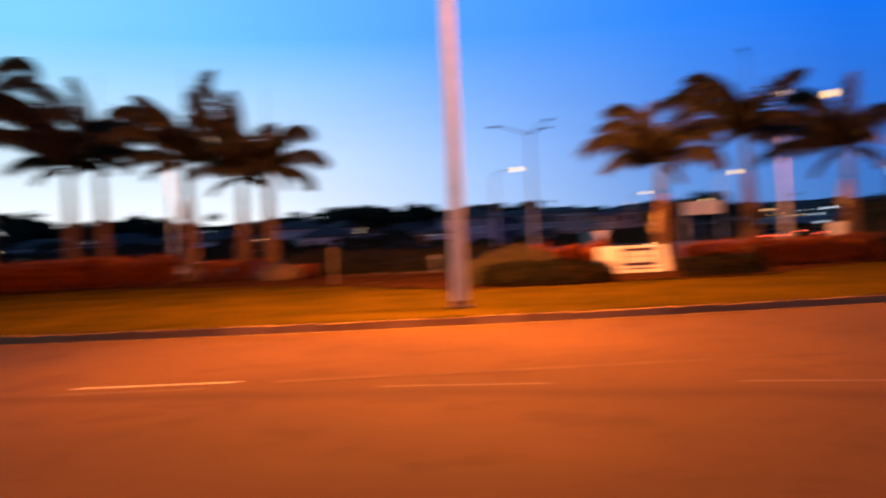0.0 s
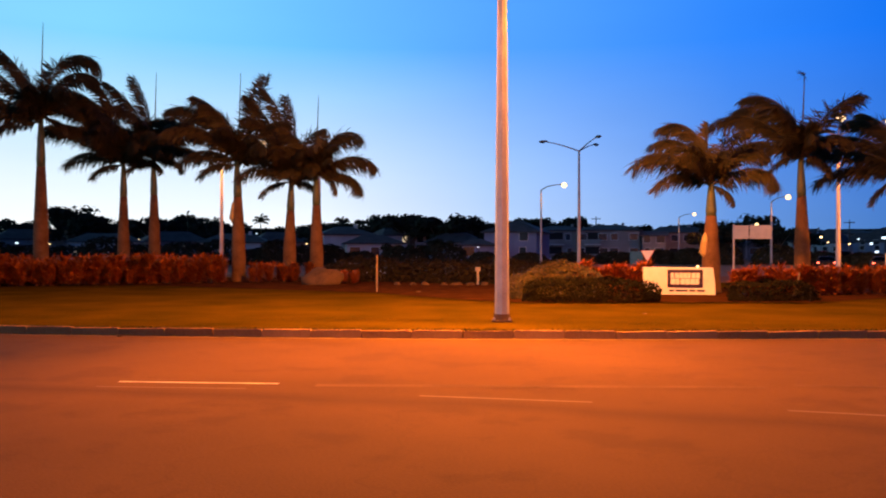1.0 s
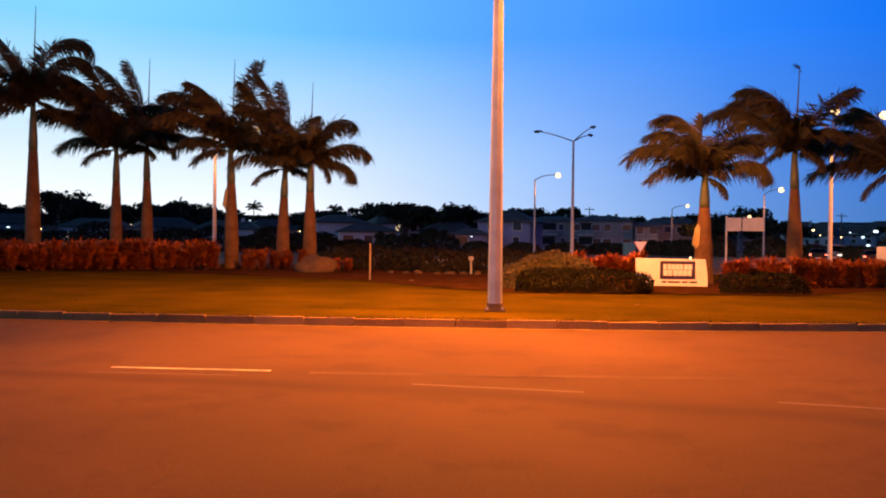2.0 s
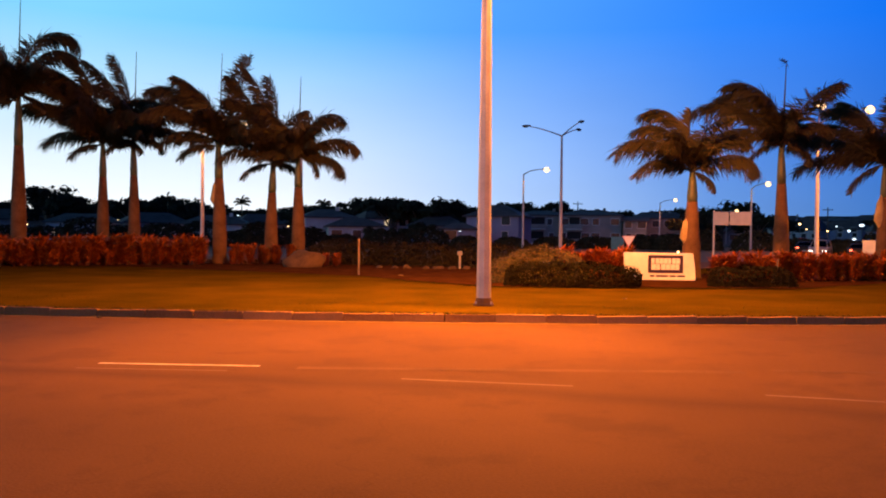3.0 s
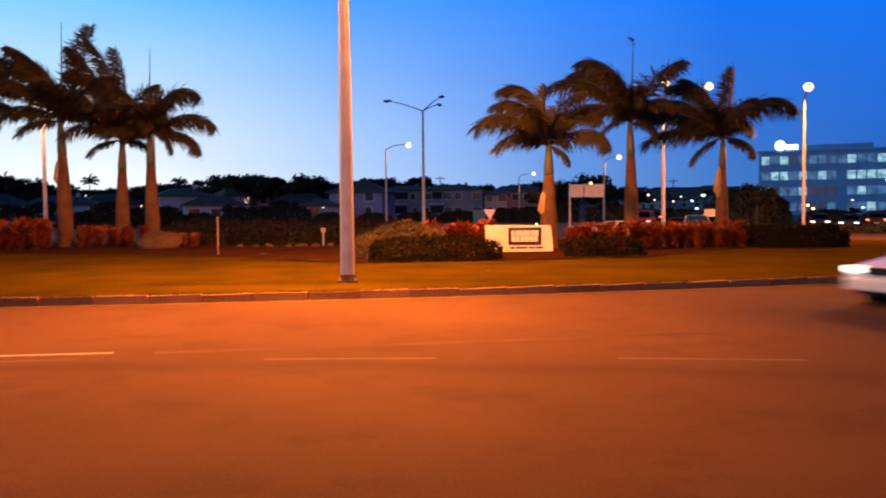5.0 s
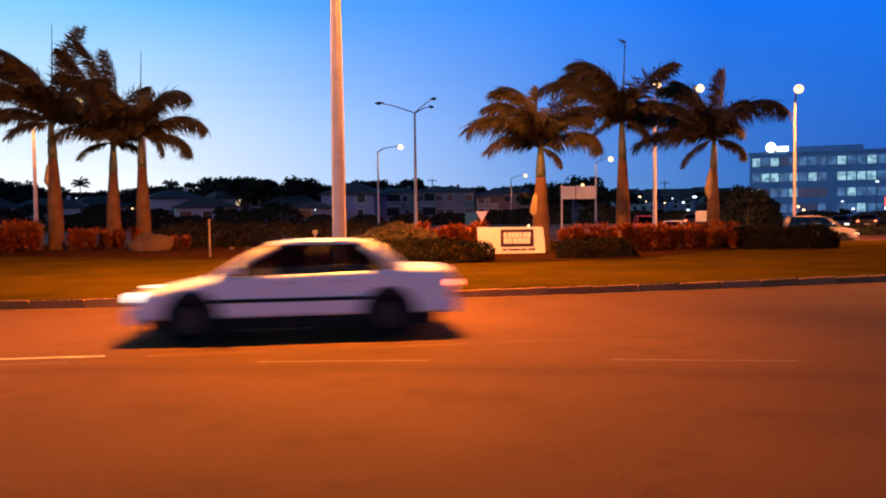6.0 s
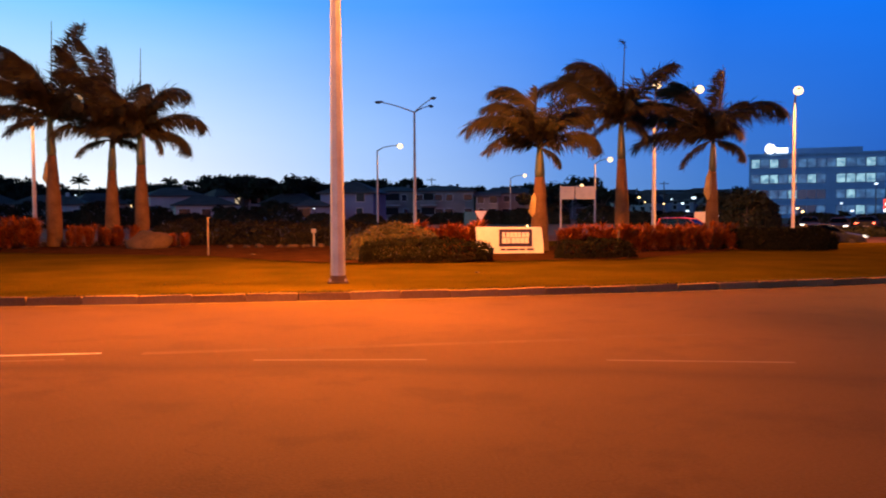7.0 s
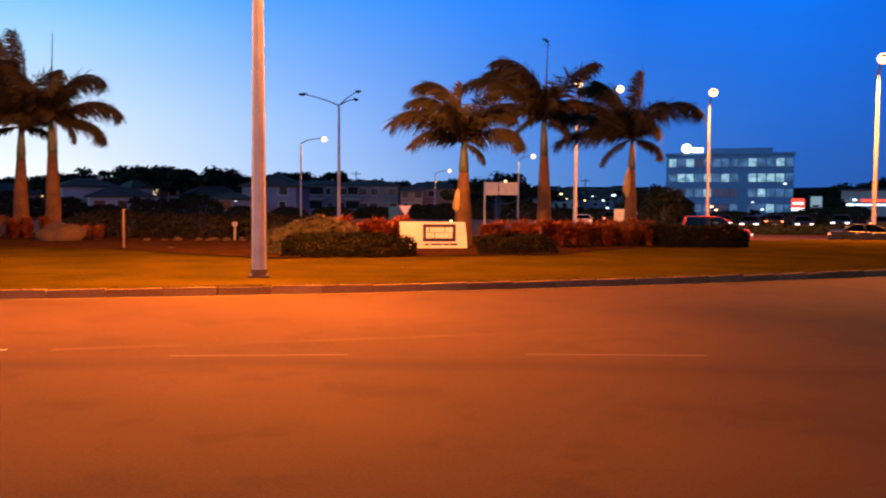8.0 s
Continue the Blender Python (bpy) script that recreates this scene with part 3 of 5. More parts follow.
def palm(az, r, top, fronds, spear=0.0, thick=0.33, sheath=0.0, seed=1, tuft=False, label="", fill=0):
    """Royal palm: swollen grey trunk, green crownshaft, fronds given as (first angle, last angle, length)."""
    rng = random.Random(seed)
    w = spot(az, r, 0.17)
    top = top - 0.17
    right = Vector((math.cos(radians(az)), -math.sin(radians(az)), 0))
    ahead = Vector((math.sin(radians(az)), math.cos(radians(az)), 0))
    t = thing("royal_palm", w, label or "royal palm with smooth grey trunk and wind-blown dark fronds", "palm tree", "royal palms")
    bm = bmesh.new()
    zs = [0.0, 0.15, 0.5, 1.2, 0.38 * top, 0.55 * top, 0.75 * top]
    rs = [thick * 1.18, thick * 1.08, thick * 1.0, thick * 1.0, thick * 0.95, thick * 0.78, thick * 0.58]
    tilt = 0.004 * rng.uniform(-1, 1)
    tube(bm, [(tilt * z * z, 0.0, z) for z in zs], rs, 18)
    part("trunk", bm, TRUNK, t, smooth=True)
    bm = bmesh.new()
    tube(bm, [(tilt * (f * top) ** 2, 0, f * top) for f in (0.74, 0.8, 0.9, 1.06)],
         [thick * 0.56, thick * 0.60, thick * 0.50, thick * 0.30], 14)
    part("crownshaft", bm, SHAFT, t, "smooth green crownshaft", True)
    if sheath:
        bm = bmesh.new()
        z0, z1 = sheath
        tube(bm, [(-thick * 0.55, -0.04, z0), (-thick * 0.85, -0.05, z0 + 0.25 * (z1 - z0)), (-thick * 0.6, -0.04, z0 + 0.7 * (z1 - z0)), (-thick * 0.3, -0.02, z1)],
             [0.05, 0.17, 0.14, 0.03], 8)
        part("dry_sheath", bm, SHEATH, t, "dry brown peeling leaf sheath", True)
    reach = sum(f[2] for f in fronds) / len(fronds)
    for theta, end, length in fronds:
        bm = frond_mesh(rng, theta, end, length, rng.uniform(-24, 24), right, ahead)
        part("frond", bm, FROND, t, at=pose(0, 0, top + 0.1 + 0.45 * rng.random()))
    # fronds that lean towards and away from the road
    for k in range(fill or (10 if az < 0 else 8)):
        a = rng.choice((rng.uniform(25, 70), rng.uniform(110, 155)))
        bm = frond_mesh(rng, a, a + (-1 if a < 90 else 1) * rng.uniform(70, 110), reach * rng.uniform(0.7, 0.95), (-1, 1)[k % 2] * rng.uniform(50, 78), right, ahead)
        part("frond", bm, FROND, t, at=pose(0, 0, top + 0.05 + 0.4 * rng.random()))
    if spear:
        bm = bmesh.new()
        tube(bm, [(0, 0, top), (0.02, 0, top + spear * 0.5), (0.08, 0, top + spear)], [0.05, 0.032, 0.012], 6)
        if tuft:
            for k in range(26):
                v = Vector((rng.uniform(-0.35, 0.12), rng.uniform(-0.2, 0.2), rng.uniform(-0.3, 0.25)))
                blade(bm, Vector((0.08, 0, top + spear - 0.1)), Vector((0.0, 0, top + spear - 0.1)) + v, 0.03, Vector((0, 1, 0)))
        part("spear_leaf", bm, FROND, t, "unopened spear leaf")
    return t


def rise(r, elev):
    return EYE_Z + r * math.tan(radians(elev))


palm(-30.08, 43, rise(43, 7.5), [(84, -130, 5.6), (74, -70, 4.0), (116, 148, 4.6), (140, 160, 4.4), (160, 205, 3.6), (172, 230, 3.0), (188, 225, 2.4), (-15, -80, 1.5), (40, -70, 1.8), (100, 120, 2.6)], 4.9, 0.34, seed=11)
palm(-25.3, 45, rise(45, 5.2), [(150, 205, 4.4), (140, 195, 4.4), (128, 190, 4.8), (116, 184, 4.9), (102, 172, 4.6), (110, 196, 4.4), (136, 218, 4.2), (94, 142, 4.6), (121, 172, 5.0), (98, 158, 3.6), (168, 232, 3.4), (188, 250, 2.0), (36, -40, 3.2), (60, -20, 3.4), (0, -70, 2.2)], 0, 0.30, seed=12, fill=14,
     label="royal palm with a dense dark crown behind red hedging")
palm(-23.42, 45, rise(45, 5.4), [(106, 152, 4.6), (94, 120, 4.4), (84, 30, 3.4), (118, 190, 4.2), (72, -30, 4.0), (42, -40, 3.6), (14, -70, 2.8), (-10, -85, 1.8), (130, 195, 3.4), (168, 235, 2.6), (190, 250, 1.7)], 4.8, 0.30, seed=13, fill=13)
palm(-18.1, 40.5, rise(40.5, 5.45), [(74, 70, 4.3), (104, 172, 3.8), (112, 160, 3.2), (128, 208, 4.6), (148, 228, 4.3), (164, 242, 3.2), (182, 250, 2.2), (56, -10, 3.4), (24, -45, 3.0), (0, -75, 2.0)], 4.5, 0.33, sheath=(2.7, 4.1), seed=14, fill=8,
     label="royal palm with a dry sheath hanging on its trunk")
palm(-14.76, 41, rise(41, 4.3), [(104, 146, 4.4), (90, 136, 4.4), (77, 120, 4.3), (66, 20, 3.2), (118, 178, 3.8), (146, 214, 3.2), (166, 240, 2.9), (196, 255, 1.7), (58, 0, 3.4), (24, -50, 2.8), (-8, -80, 1.8)], 0, 0.32, seed=217, fill=12)
palm(-12.95, 40, rise(40, 4.8), [(76, -80, 3.7), (22, -60, 3.4), (-6, -88, 2.8), (-40, -92, 1.7), (108, 165, 3.0), (142, 215, 2.8), (168, 240, 2.2), (195, 255, 1.5), (86, 60, 2.0)], 4.0, 0.32, seed=16,
     label="royal palm with arching fronds beside a boulder")
palm(13.5, 31, rise(31, 4.0), [(98, 84, 2.3), (116, 216, 3.2), (132, 216, 3.0), (150, 238, 3.4), (166, 252, 2.4), (16, -86, 2.9), (44, -60, 2.7), (62, 0, 2.4), (-30, -88, 1.2)], 0, 0.315, sheath=(1.2, 2.35), seed=17,
     label="royal palm with orange-lit drooping fronds behind the sign")
palm(19.0, 34.5, rise(34.5, 5.4), [(114, 198, 3.8), (140, 222, 4.4), (128, 205, 4.0), (170, 246, 3.4), (56, 22, 3.7), (24, -70, 2.2), (-28, -88, 1.6), (200, 258, 1.6), (84, 40, 1.6)], 3.5, 0.29, seed=18, tuft=True,
     label="royal palm with a tufted spear leaf above its crown")
palm(24.75, 37, rise(37, 4.1), [(118, 200, 3.8), (104, 170, 3.3), (74, 88, 2.9), (142, 210, 3.8), (158, 205, 3.9), (174, 222, 3.5), (34, -50, 4.0), (-18, -85, 1.8), (212, 264, 1.8), (56, 10, 2.2)], 0, 0.27, sheath=(1.9, 3.3), seed=19,
     label="royal palm with fronds swept sideways by the wind")

for k, (az, r, el) in enumerate(((-21.35, 205, 2.35), (-16.6, 215, 2.25), (-11.2, 220, 2.2))):
    palm(az, r, rise(r, el) - 1.6, [(150, 230, 2.6), (120, 220, 2.6), (92, 60, 2.0), (60, -50, 2.6), (30, -60, 2.6), (175, 240, 2.0), (5, -60, 2.0)], 0, 0.24, seed=120 + k, label="small distant palm on the skyline")

# ---- hedges and shrubs ----


def croton(seed, h=1.35, w=0.75, blades=760):
    rng = random.Random(seed)
    t = thing("croton_bush", (0, 0, 0), "red and orange croton bush with long pointed leaves", "bush", "croton bushes")
    bm = bmesh.new()
    stems = []
    for k in range(7):
        a = rng.uniform(0, 6.28)
        q = Vector((w * 0.55 * math.cos(a) * rng.random(), w * 0.55 * math.sin(a) * rng.random(), h * rng.uniform(0.55, 0.8)))
        stems.append(q)
        tube(bm, [(q.x * 0.3, q.y * 0.3, -0.05), (q.x * 0.7, q.y * 0.7, q.z * 0.5), q], [0.02, 0.016, 0.01], 5)
    part("stem", bm, BARK, t)
    bm = bmesh.new()
    for k in range(blades):
        s = rng.choice(stems)
        b = s * rng.uniform(0.04, 1.05)
        a = rng.uniform(0, 6.28)
        up = rng.uniform(-0.25, 1.2)
        v = Vector((math.cos(a), math.sin(a), up)).normalized()
        blade(bm, b, b + v * rng.uniform(0.22, 0.52), rng.uniform(0.025, 0.05), v.cross(Vector((0, 0, 1))).normalized())
    part("foliage", bm, CROTON, t, "pointed red-orange leaves")
    return t


BUSHES = [croton(31 + k, h) for k, h in enumerate((1.45, 1.3, 1.15, 1.5))]


def plant_bushes(az0, az1, r0, r1, n, seed, scale=1.0, rows=2):
    rng = random.Random(seed)
    for k in range(n):
        f = k / max(1, n - 1)
        p = spot(az0 + (az1 - az0) * f + rng.uniform(-0.25, 0.25), r0 + (r1 - r0) * f + (k % rows) * 0.9 + rng.uniform(-0.2, 0.2), 0.2)
        src = BUSHES[rng.randrange(len(BUSHES))]
        s = scale * rng.uniform(0.85, 1.12)
        c = copy_thing(src, pose(*p, 0, 0, rng.uniform(0, 360)))
        c.scale = (s, s, s)


plant_bushes(-34.5, -19.2, 38.8, 39.2, 84, 41, 0.94, 3)
plant_bushes(-17.3, -16.2, 39.6, 39.8, 4, 42, 0.72)
plant_bushes(-15.9, -13.4, 39.6, 39.6, 8, 43, 0.66)
plant_bushes(15.2, 26.0, 28.6, 33.6, 40, 44, 0.76)
plant_bushes(5.0, 9.3, 28.6, 29.4, 18, 45, 0.80)
plant_bushes(-11.4, -10.2, 37.4, 37.0, 4, 46, 0.5)
# the four patterns stand in the hedge too
for k, b in enumerate(BUSHES):
    p = spot(-33.0 + 3.4 * k, 42.2, 0.2)
    b.matrix_basis = pose(*p, 0, 0, 50 * k)


def leafy_mass(name, label, category, where, turn, sx, sy, h, mat, count, size, seed, square=4.0, group=""):
    """A shrub or clipped hedge: twigs inside and a dense, uneven coat of leaves. square: 2 for round, more for clipped."""
    rng = random.Random(seed)
    t = thing(name, where, label, category, group, turn)
    bm = bmesh.new()
    for k in range(max(6, int(sx * 4))):
        x, y = rng.uniform(-sx, sx) * 0.8, rng.uniform(-sy, sy) * 0.7
        tube(bm, [(x, y, -0.05), (x + rng.uniform(-0.1, 0.1), y, h * 0.45), (x + rng.uniform(-0.2, 0.2), y + rng.uniform(-0.1, 0.1), h * 0.8)], [0.022, 0.016, 0.008], 5)
    tagged(part("stem", bm, BARK, t), kind="stuff")
    bm = bmesh.new()
    off = Vector((seed * 3.1, 0, 0))
    for k in range(count):
        a, c = rng.uniform(0, 2 * math.pi), rng.uniform(-0.05, 1.0)
        e = math.asin(min(1, max(-1, c)))
        d = Vector((math.cos(a) * math.cos(e), math.sin(a) * math.cos(e), math.sin(e)))
        m = (abs(d.x) ** square + abs(d.y) ** square + abs(d.z) ** square) ** (-1 / square)
        q = d * m * rng.uniform(0.80, 1.02)
        q = Vector((q.x * sx, q.y * sy, q.z * h))
        q += d * 0.16 * noise.noise(q * 1.6 + off)
        if q.z < 0.02:
            q.z = 0.02 + 0.1 * rng.random()
        nrm = (d + Vector((rng.uniform(-1, 1), rng.uniform(-1, 1), rng.uniform(-0.6, 1)))).normalized()
        leaf_quad(bm, q, nrm, size * rng.uniform(0.6, 1.3), rng)
    part("foliage", bm, mat, t)
    return t


leafy_mass("clipped_hedge", "low dark clipped hedge with rounded end", "hedge", (2.48, 24.95, 0.2), 3, 2.0, 0.55, 0.66, HEDGE, 9000, 0.045, 51, 5.0)
leafy_mass("clipped_hedge", "low dark clipped hedge beside the sign", "hedge", (7.95, 25.7, 0.2), 4, 1.3, 0.5, 0.60, HEDGE, 6000, 0.045, 52, 5.0)
leafy_mass("clipped_hedge", "long low dark clipped hedge on the island's end", "hedge", tuple(spot(28.6, 34.3, 0.2)), -20, 2.2, 0.55, 0.78, HEDGE, 20000, 0.062, 53, 6.0)
leafy_mass("shrub", "rounded shrub with pale variegated leaves", "shrub", (1.75, 27.2, 0.2), 0, 1.45, 0.8, 1.15, SHRUB, 8000, 0.05, 54, 2.3)
leafy_mass("shrub", "rounded shrub with dull green leaves", "shrub", (0.8, 26.4, 0.2), 20, 0.85, 0.7, 0.9, SHRUB, 3200, 0.05, 55, 2.2)
for k, (az, r, sx, h) in enumerate(((-10.8, 40.5, 1.5, 0.95), (-8.6, 40.0, 1.6, 1.05), (-6.2, 39.5, 1.5, 0.9), (-4.0, 38.5, 1.6, 1.0), (-1.9, 38.0, 1.3, 0.8), (0.2, 37.0, 1.5, 1.0), (-5.0, 43.0, 2.4, 1.1), (-9.5, 44.0, 2.4, 1.2), (-0.5, 42.0, 2.4, 1.1), (3.2, 36.0, 1.6, 1.0))):
    leafy_mass("shrub", "dark low evergreen shrub in the mulched bed", "shrub", tuple(spot(az, r, 0.2)), -az, sx, 0.8, h, BED_SHRUB, 2600, 0.07, 60 + k, 2.5, "bed shrubs")
for k, (az, r) in enumerate(((-33, 39.6), (-31.6, 39.6), (-30.2, 39.7))):
    leafy_mass("shrub", "dark low shrub in front of the red hedge", "shrub", tuple(spot(az, r, 0.2)), -az, 0.7, 0.5, 0.5, BED_SHRUB, 800, 0.08, 75 + k, 2.5, "front shrubs")

# tufts along the kerb edge break the lawn's outline
bm = bmesh.new()
rng = random.Random(5)
for k in range(9000):
    x = rng.uniform(-14, 22)
    y = kerb_y(x) + 0.14 + abs(rng.gauss(0, 1)) * (0.12 if k % 3 else 5.0)
    if y > 30:
        continue
    b = Vector((x, y, 0.14))
    v = Vector((rng.uniform(-0.5, 0.5), rng.uniform(-0.6, 0.4), 1)).normalized()
    w = Vector((rng.uniform(-1, 1), rng.uniform(-1, 1), 0)).normalized()
    q = b + v * rng.uniform(0.02, 0.055)
    bm.faces.new((bm.verts.new(b - w * 0.008), bm.verts.new(b + w * 0.008), bm.verts.new(q)))
g = new("grass_tufts", mesh_of("grass_tufts", bm, BLADE))
tagged(g, "short uneven grass blades along the lawn edge", "grass", kind="stuff")

# ---- small things on the island ----
rng = random.Random(8)


def boulder(where, sx, sy, sz, turn, label, name="boulder", group=""):
    ob = new(name, mesh_of(name, rock_mesh(rng, sx, sy, sz), EDGE_STONE if name in ("edging_stone", "clod") else ROCK, True))
    ob.matrix_basis = pose(*where, 0, 0, turn)
    return tagged(ob, label, "rock", group)


boulder((-8.0, 35.9, 0.2), 0.92, 0.6, 0.56, 12, "large flat-topped brown boulder at the bed's edge")
for k in range(9):
    p = Vector((-4.6 + 0.62 * k + rng.uniform(-0.12, 0.12), 35.75 - 0.09 * k + rng.uniform(-0.15, 0.15), 0.2))
    boulder(p, rng.uniform(0.14, 0.30), 0.14, rng.uniform(0.09, 0.15), rng.uniform(0, 90), "small brown edging stone along the mulched bed", "edging_stone", "edging stones")
boulder((-3.1, 29.6, 0.165), 0.12, 0.10, 0.07, 0, "small dark clod lying on the lawn", "clod")
for k, (x, y) in enumerate(((3.35, 20.6), (3.9, 16.55), (4.15, 16.5), (-7.6, 15.9))):
    boulder((x, y, 0.15 if k == 0 else 0.0), 0.06, 0.05, 0.025, 30 * k, "scrap of pale stone litter by the kerb", "stone_chip", "stone chips")

t = thing("wooden_stake", (-4.64, 29.75, 0.17), "thin weathered wooden stake standing in the lawn", "stake")
part("post", box(bmesh.new(), -0.032, -0.03, -0.1, 0.032, 0.03, 1.36, 0.01), WOOD, t)
t = thing("marker_post", tuple(spot(-1.93, 35.9, 0.2)), "small white T-shaped marker post among shrubs", "marker")
part("post", box(bmesh.new(), -0.045, -0.04, -0.1, 0.045, 0.04, 0.60, 0.01), PAVE, t)
part("cap", box(bmesh.new(), -0.11, -0.06, 0.604, 0.11, 0.06, 0.78, 0.02), PAVE, t)
t = thing("stake", tuple(spot(18.6, 27.6, 0.2)), "thin pale bamboo stake in front of red crotons", "stake")
bm = bmesh.new()
tube(bm, [(0, 0, -0.05), (0.05, 0, 0.45), (0.12, 0, 0.85)], [0.035, 0.03, 0.02], 6)
part("post", bm, WOOD, t)

# welcome sign: a painted slab with a framed name panel, and a line below it
t = thing("monument_sign", (5.78, 28.7, 0.16), "low white painted slab sign with a dark-framed panel", "sign", turn=-2)
bm = bmesh.new()
prism(bm, [(-1.12, -0.1), (1.24, -0.1), (1.20, 0.5), (1.14, 0.97), (-1.16, 0.99), (-1.14, 0.4)], -0.14, 0.14)
bmesh.ops.bevel(bm, geom=list(bm.edges), offset=0.02, segments=2, affect="EDGES")
part("slab", bm, SIGN_WHITE, t)
panel = part("name_panel", box(bmesh.new(), -0.36, -0.165, 0.30, 0.80, -0.141, 0.90, 0.02), SIGN_NAVY, t, "dark blue frame with rounded corners")
part("panel_face", box(bmesh.new(), -0.27, -0.172, 0.39, 0.71, -0.1655, 0.81, 0.004), SIGN_NAVY, panel, "dark face of the panel")
for row, (z0, z1) in enumerate(((0.615, 0.795), (0.405, 0.60))):
    n = 7 if row == 0 else 6
    x0, wl_ = -0.255, 0.96
    for k in range(n):
        a = x0 + wl_ * k / n
        part("letter_block", box(bmesh.new(), a, -0.18, z0, a + wl_ / n - (0.01 if (k * 3 + row) % 4 else 0.03), -0.1725, z1, 0.006), SIGN_WHITE, panel, "plain white block")
x = -0.30
for w in (0.16, 0.05, 0.40, 0.05, 0.20, 0.05, 0.26):
    if w > 0.06:
        part("caption_bar", box(bmesh.new(), x, -0.152, 0.165, x + w, -0.1445, 0.225, 0.002), SIGN_NAVY, t, "dark bar of small lettering")
    x += w
t = thing("sign_spotlight", (6.45, 28.75, 1.13), "small spotlight on top of the slab sign", "lamp")
bm = bmesh.new()
tube(bm, [(0, -0.04, 0.04), (0, 0.07, 0.055)], [0.035, 0.045], 10)
part("body", bm, HOUSING, t, smooth=True)
bm = bmesh.new()
tube(bm, [(0, -0.046, 0.039), (0, -0.041, 0.04)], [0.03, 0.033], 10)
part("lens", bm, FAR_GLOW, t)

# give-way sign
t = thing("give_way_sign", tuple(spot(9.47, 52, 0.0)), "white triangular give-way sign with red rim on a post", "road sign", turn=-9)
bm = bmesh.new()
tube(bm, [(0, 0.03, -0.7), (0, 0.03, 1.7)], [0.035, 0.035], 8)
part("post", bm, GALV, t)
part("plate", prism(bmesh.new(), [(-0.42, 1.72), (0.42, 1.72), (0.0, 0.99)], -0.012, 0.0), SIGN_RED, t, "red rim")
part("face", prism(bmesh.new(), [(-0.375, 1.70), (0.375, 1.70), (0.0, 1.045)], -0.018, -0.0125), REFLECT, t, "white face")

# direction sign on one leg
t = thing("direction_sign", tuple(spot(16.0, 75, 0.0)), "wide white two-panel direction sign on a steel post", "road sign", turn=-16)
bm = bmesh.new()
tube(bm, [(-1.42, 0.08, -0.7), (-1.42, 0.08, 3.95)], [0.09, 0.08], 8)
part("post", bm, GALV, t)
bm = bmesh.new()
tube(bm, [(-1.42, 0.08, 3.6), (1.5, 0.08, 3.6)], [0.05, 0.05], 6)
tube(bm, [(-1.42, 0.08, 2.9), (1.5, 0.08, 2.9)], [0.05, 0.05], 6)
part("rail", bm, GALV, t)
for x0, x1 in ((-1.45, -0.22), (-0.14, 1.55)):
    pn = part("panel", box(bmesh.new(), x0, -0.02, 2.70, x1, 0.02, 3.84, 0.01), SIGN_GREY, t)
    part("frame_strip", box(bmesh.new(), x0 + 0.15, -0.03, 2.95, x1 - 0.15, -0.0215, 3.6, 0.005), SIGN_GREY, pn, "pale grey field")



def utility_pole(az, r, h):
    t2 = thing("utility_pole", tuple(spot(az, r)), "dark wooden utility pole with a crossarm", "utility pole", "utility poles", -az + 20)
    b2 = bmesh.new()
    tube(b2, [(0, 0, 0), (0, 0, h)], [0.16, 0.10], 8)
    part("pole", b2, BARK, t2)
    part("crossarm", box(bmesh.new(), -1.0, -0.06, h - 0.55, 1.0, 0.06, h - 0.42, 0.01), BARK, t2)
    for x in (-0.85, -0.4, 0.4, 0.85):
        b2 = bmesh.new()
        tube(b2, [(x, 0, h - 0.42), (x, 0, h - 0.25)], [0.05, 0.03], 6)
        part("insulator", b2, HOUSING, t2)


utility_pole(21.7, 180, rise(180, 1.9))
utility_pole(-6.3, 150, rise(150, 2.55))
utility_pole(6.1, 170, rise(170, 2.3))
t = thing("notice_board", tuple(spot(24.05, 72, 0.0)), "small pale roadside notice board on two legs", "sign", turn=-24)
part("panel", box(bmesh.new(), -0.5, -0.03, 0.45, 0.5, 0.03, 1.55, 0.015), SIGN_GREY, t)
for x in (-0.4, 0.36):
    part("leg", box(bmesh.new(), x, 0.032, -0.7, x + 0.06, 0.07, 1.5), GALV, t)

t = thing("utility_cabinet", tuple(spot(8.75, 98)), "teal painted roadside cabinet", "cabinet", turn=-9)
part("body", box(bmesh.new(), -0.7, -0.4, 0, 0.7, 0.4, 1.6, 0.03), TEAL, t)
part("door", box(bmesh.new(), -0.6, -0.425, 0.2, 0.6, -0.403, 1.45, 0.008), TEAL, t)

# ---- houses ----


def window(parent, x, z, w, h, y, glass):
    fr = part("window", box(bmesh.new(), x - w / 2 - 0.08, y - 0.06, z - 0.08, x + w / 2 + 0.08, y + 0.02, z + h + 0.08, 0.01), TRIM, parent)
    part("pane", box(bmesh.new(), x - w / 2, y - 0.075, z, x + w / 2, y - 0.0625, z + h), glass, fr)


